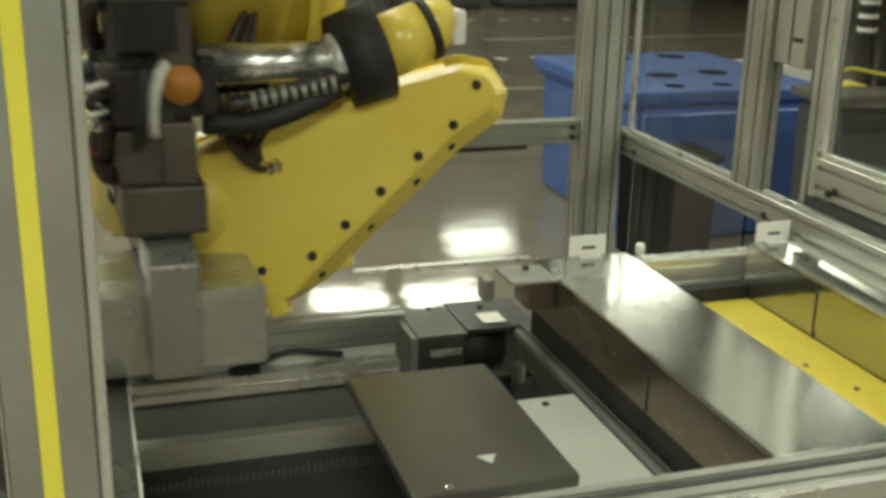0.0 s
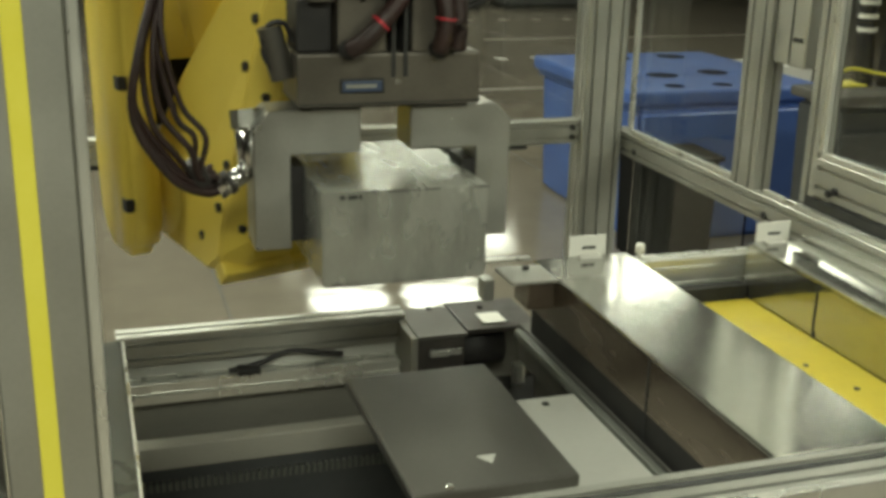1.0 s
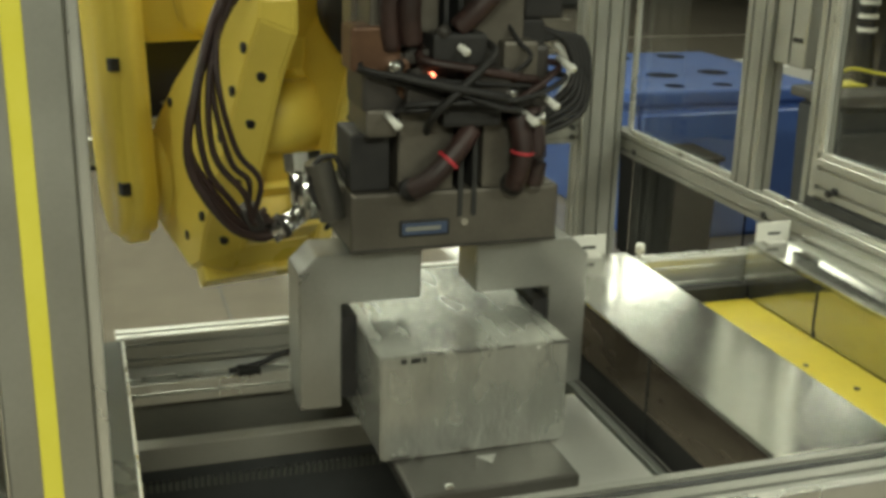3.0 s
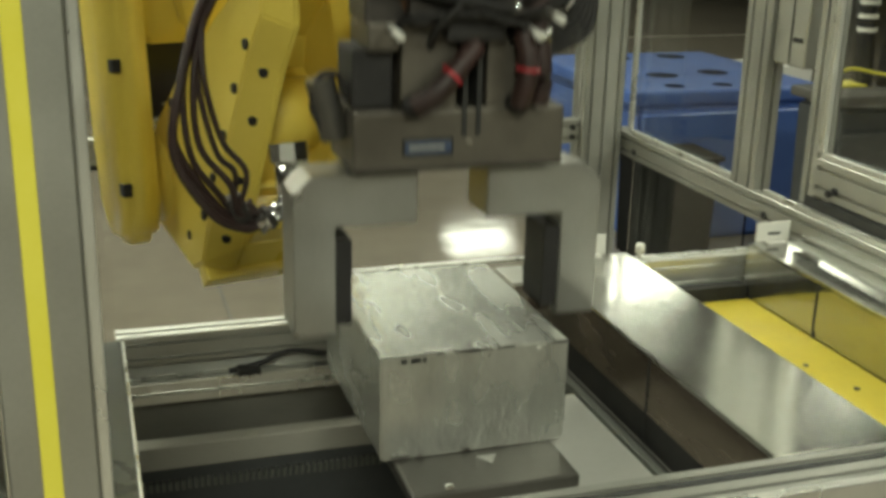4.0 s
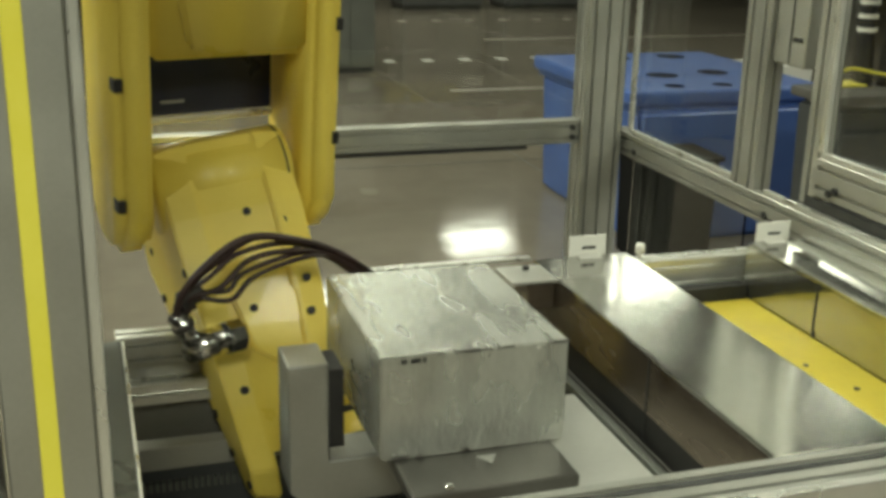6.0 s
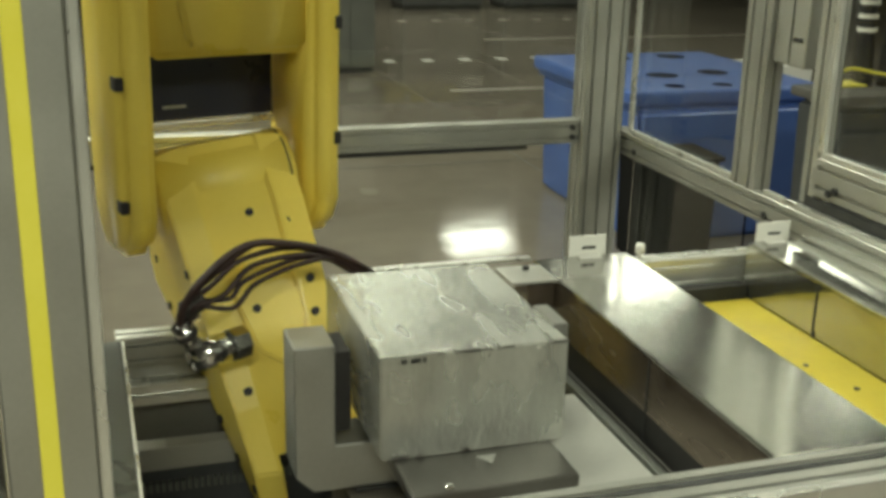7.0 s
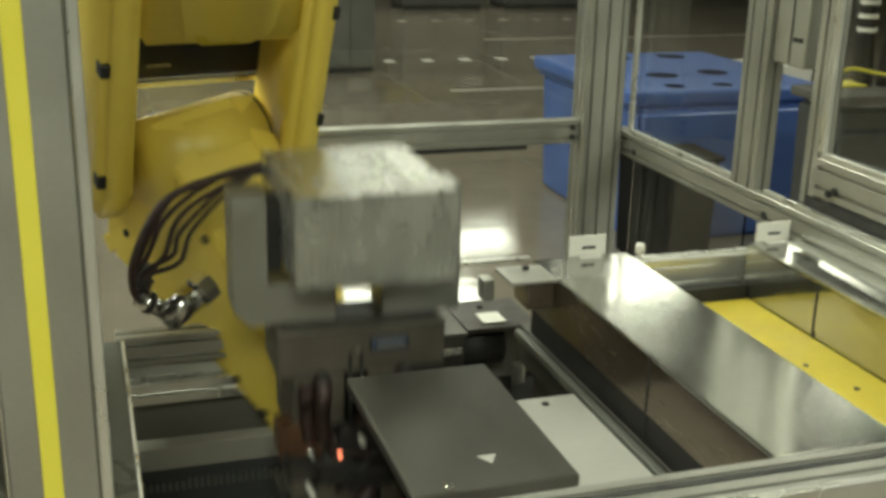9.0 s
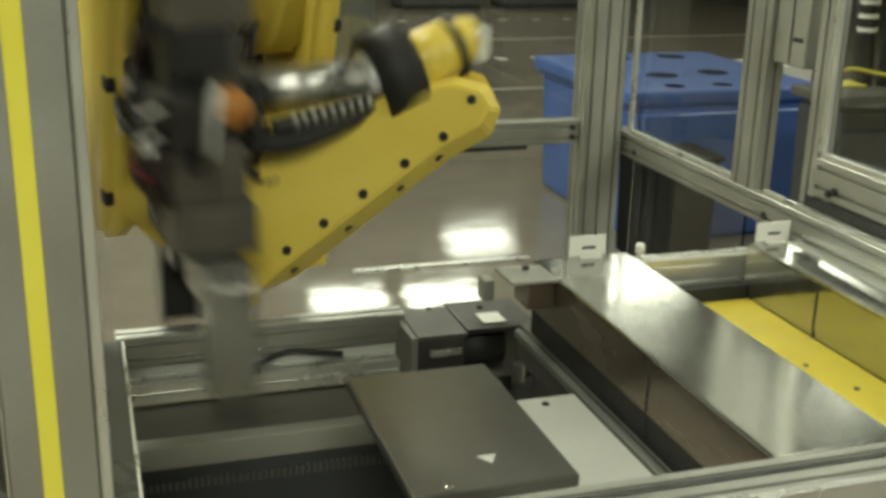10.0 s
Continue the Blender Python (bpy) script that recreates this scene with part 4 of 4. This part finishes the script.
ARM = [
    (0.00, 0.295, 2.790, 1.322, 14.0),
    (0.20, 0.320, 2.790, 1.322, 14.0),
    (0.40, 0.306, 2.790, 1.318, 14.0),
    (0.60, 0.302, 2.790, 1.308, 11.0),
    (0.80, 0.325, 2.790, 1.288, 5.0),
    (1.00, 0.325, 2.790, 1.276, -1.0),
    (1.50, 0.331, 2.790, 1.297, -5.0),
    (2.00, 0.327, 2.790, 1.317, -5.0),
    (2.50, 0.319, 2.790, 1.307, -6.0),
    (3.80, 0.319, 2.790, 1.307, -6.0),
    (4.50, 0.333, 2.790, 1.291, -7.0),
    (4.80, 0.305, 2.790, 1.325, 8.0),
    (4.90, 0.285, 2.790, 1.342, 14.0),
    (5.00, 0.272, 2.790, 1.350, 18.0),
    (5.20, 0.270, 2.790, 1.348, 18.0),
    (5.35, 0.275, 2.790, 1.334, 15.0),
    (5.50, 0.284, 2.790, 1.312, 12.0),
    (5.80, 0.300, 2.772, 1.298, 8.0),
    (6.80, 0.312, 2.745, 1.289, 2.0),
    (7.50, 0.312, 2.745, 1.289, 2.0),
    (8.00, 0.292, 2.772, 1.315, 9.0),
    (8.40, 0.275, 2.790, 1.345, 15.0),
    (8.70, 0.272, 2.790, 1.352, 16.5),
    (9.00, 0.266, 2.790, 1.368, 19.0),
    (9.20, 0.264, 2.790, 1.378, 21.0),
    (9.50, 0.270, 2.790, 1.380, 21.0),
    (9.70, 0.280, 2.790, 1.366, 20.0),
    (9.85, 0.297, 2.790, 1.340, 18.0),
    (10.00, 0.280, 2.790, 1.322, 15.0),
]
WRIST = [
    (0.00, 0.249, 2.745, 1.266, 74.0, 110.0, 0.0),
    (0.20, 0.250, 2.765, 1.268, 78.0, 114.0, 0.0),
    (0.40, 0.275, 2.790, 1.290, 102.0, 114.0, 0.0),
    (0.60, 0.302, 2.790, 1.308, 96.0, 126.0, 0.0),
    (0.80, 0.325, 2.790, 1.288, 52.0, 142.0, 0.0),
    (1.00, 0.325, 2.790, 1.276, 18.0, 136.0, 0.0),
    (1.50, 0.331, 2.790, 1.297, 15.0, 132.0, 0.0),
    (2.00, 0.327, 2.790, 1.317, 13.0, 127.0, 0.0),
    (2.50, 0.319, 2.790, 1.307, 13.0, 127.0, 0.0),
    (3.80, 0.319, 2.790, 1.307, 13.0, 127.0, 0.0),
    (4.50, 0.333, 2.790, 1.291, 15.0, 132.0, 0.0),
    (4.80, 0.305, 2.790, 1.325, 46.0, 122.0, 0.0),
    (4.90, 0.285, 2.790, 1.342, 92.0, 100.0, 0.0),
    (5.00, 0.272, 2.790, 1.350, 116.0, 80.0, 0.0),
    (5.20, 0.270, 2.790, 1.348, 62.0, 46.0, -3.0),
    (5.35, 0.275, 2.790, 1.334, 32.0, 31.0, -6.0),
    (5.50, 0.284, 2.790, 1.312, 14.0, 25.0, -7.0),
    (5.80, 0.300, 2.772, 1.298, 11.0, 25.0, -6.0),
    (6.80, 0.312, 2.745, 1.289, 10.0, 29.0, -6.0),
    (7.50, 0.312, 2.745, 1.289, 10.0, 29.0, -6.0),
    (8.00, 0.292, 2.772, 1.315, 12.0, 26.0, -7.0),
    (8.40, 0.275, 2.790, 1.345, 14.0, 24.0, -8.0),
    (8.70, 0.272, 2.790, 1.352, 16.0, 24.0, -8.0),
    (9.00, 0.266, 2.790, 1.368, 34.0, 28.0, -6.0),
    (9.20, 0.264, 2.790, 1.378, 66.0, 44.0, -3.0),
    (9.50, 0.270, 2.790, 1.380, 116.0, 76.0, 0.0),
    (9.70, 0.260, 2.790, 1.360, 100.0, 90.0, 0.0),
    (9.85, 0.225, 2.790, 1.335, 80.0, 98.0, 0.0),
    (10.00, 0.204, 2.745, 1.319, 74.0, 103.0, 0.0),
]
HOSES = [
    (0.00, 0.464, 2.565, 1.403, -100),
    (0.20, 0.383, 2.475, 1.382, -100),
    (0.50, 0.264, 2.250, 1.311, -113),
    (0.80, 0.278, 2.160, 1.429, -113),
    (1.00, 0.296, 2.160, 1.480, -113),
    (1.50, 0.327, 2.115, 1.458, -113),
    (2.00, 0.382, 2.070, 1.435, -113),
    (2.50, 0.384, 2.070, 1.411, -113),
    (3.80, 0.373, 2.070, 1.417, -113),
    (4.50, 0.312, 2.160, 1.471, -113),
    (4.80, 0.313, 2.250, 1.404, -113),
    (5.00, 0.274, 2.295, 1.284, -104),
    (5.10, 0.261, 2.340, 1.182, -98),
    (5.30, 0.202, 2.340, 1.116, -38),
    (5.50, 0.202, 2.340, 1.116, -16),
    (5.80, 0.206, 2.322, 1.070, -20),
    (6.80, 0.214, 2.295, 1.044, -24),
    (7.50, 0.218, 2.295, 1.040, -24),
    (8.00, 0.174, 2.340, 1.043, -26),
    (8.40, 0.157, 2.385, 1.103, -27),
    (8.70, 0.152, 2.385, 1.117, -30),
    (9.00, 0.157, 2.385, 1.110, -50),
    (9.30, 0.250, 2.385, 1.148, -90),
    (9.50, 0.267, 2.430, 1.180, -100),
    (9.70, 0.309, 2.430, 1.241, -104),
    (9.85, 0.388, 2.520, 1.304, -100),
    (10.00, 0.464, 2.565, 1.376, -100),
]
GRIP = 0.515


def motions():
    """The gripper, its fingers, the block and the robot's joints."""
    rows = [(t, pose(x, y, z, 0, 0, a)) for t, x, y, z, a in TOOL]
    walk(tool, rows)
    carry = [(t, pose(x, y, z - GRIP, 0, 0, a)) for t, x, y, z, a in TOOL if t <= 2.95]
    still = pose(0.583, 1.800, 1.1925)
    carry += [(3.0, still), (7.55, still)]
    carry += [(t, pose(x, y, z + GRIP, 0, 0, a)) for t, x, y, z, a in TOOL if t > 7.6]
    walk(ingot, carry)
    for s, side, f in FINGERS:
        shut, wide = pose(0, 0, 0), pose(-side * 0.012, 0, 0)
        if s == 1:
            walk(f, [(0.0, shut), (3.1, shut), (3.6, wide), (10.0, wide)])
        else:
            walk(f, [(0.0, wide), (6.9, wide), (7.4, shut), (10.0, shut)])
    walk(forearm, [(t, pose(x, y, z, lean, 0, 14)) for t, x, y, z, lean in ARM])
    walk(wrist, [(t, pose(x, y, z, -p, roll, b)) for t, x, y, z, b, p, roll in WRIST])
    walk(bundle, [(t, pose(x, y, z, 0, 0, 12) @ pose(0, 0, 0, 0, a, 0)) for t, x, y, z, a in HOSES])


motions()
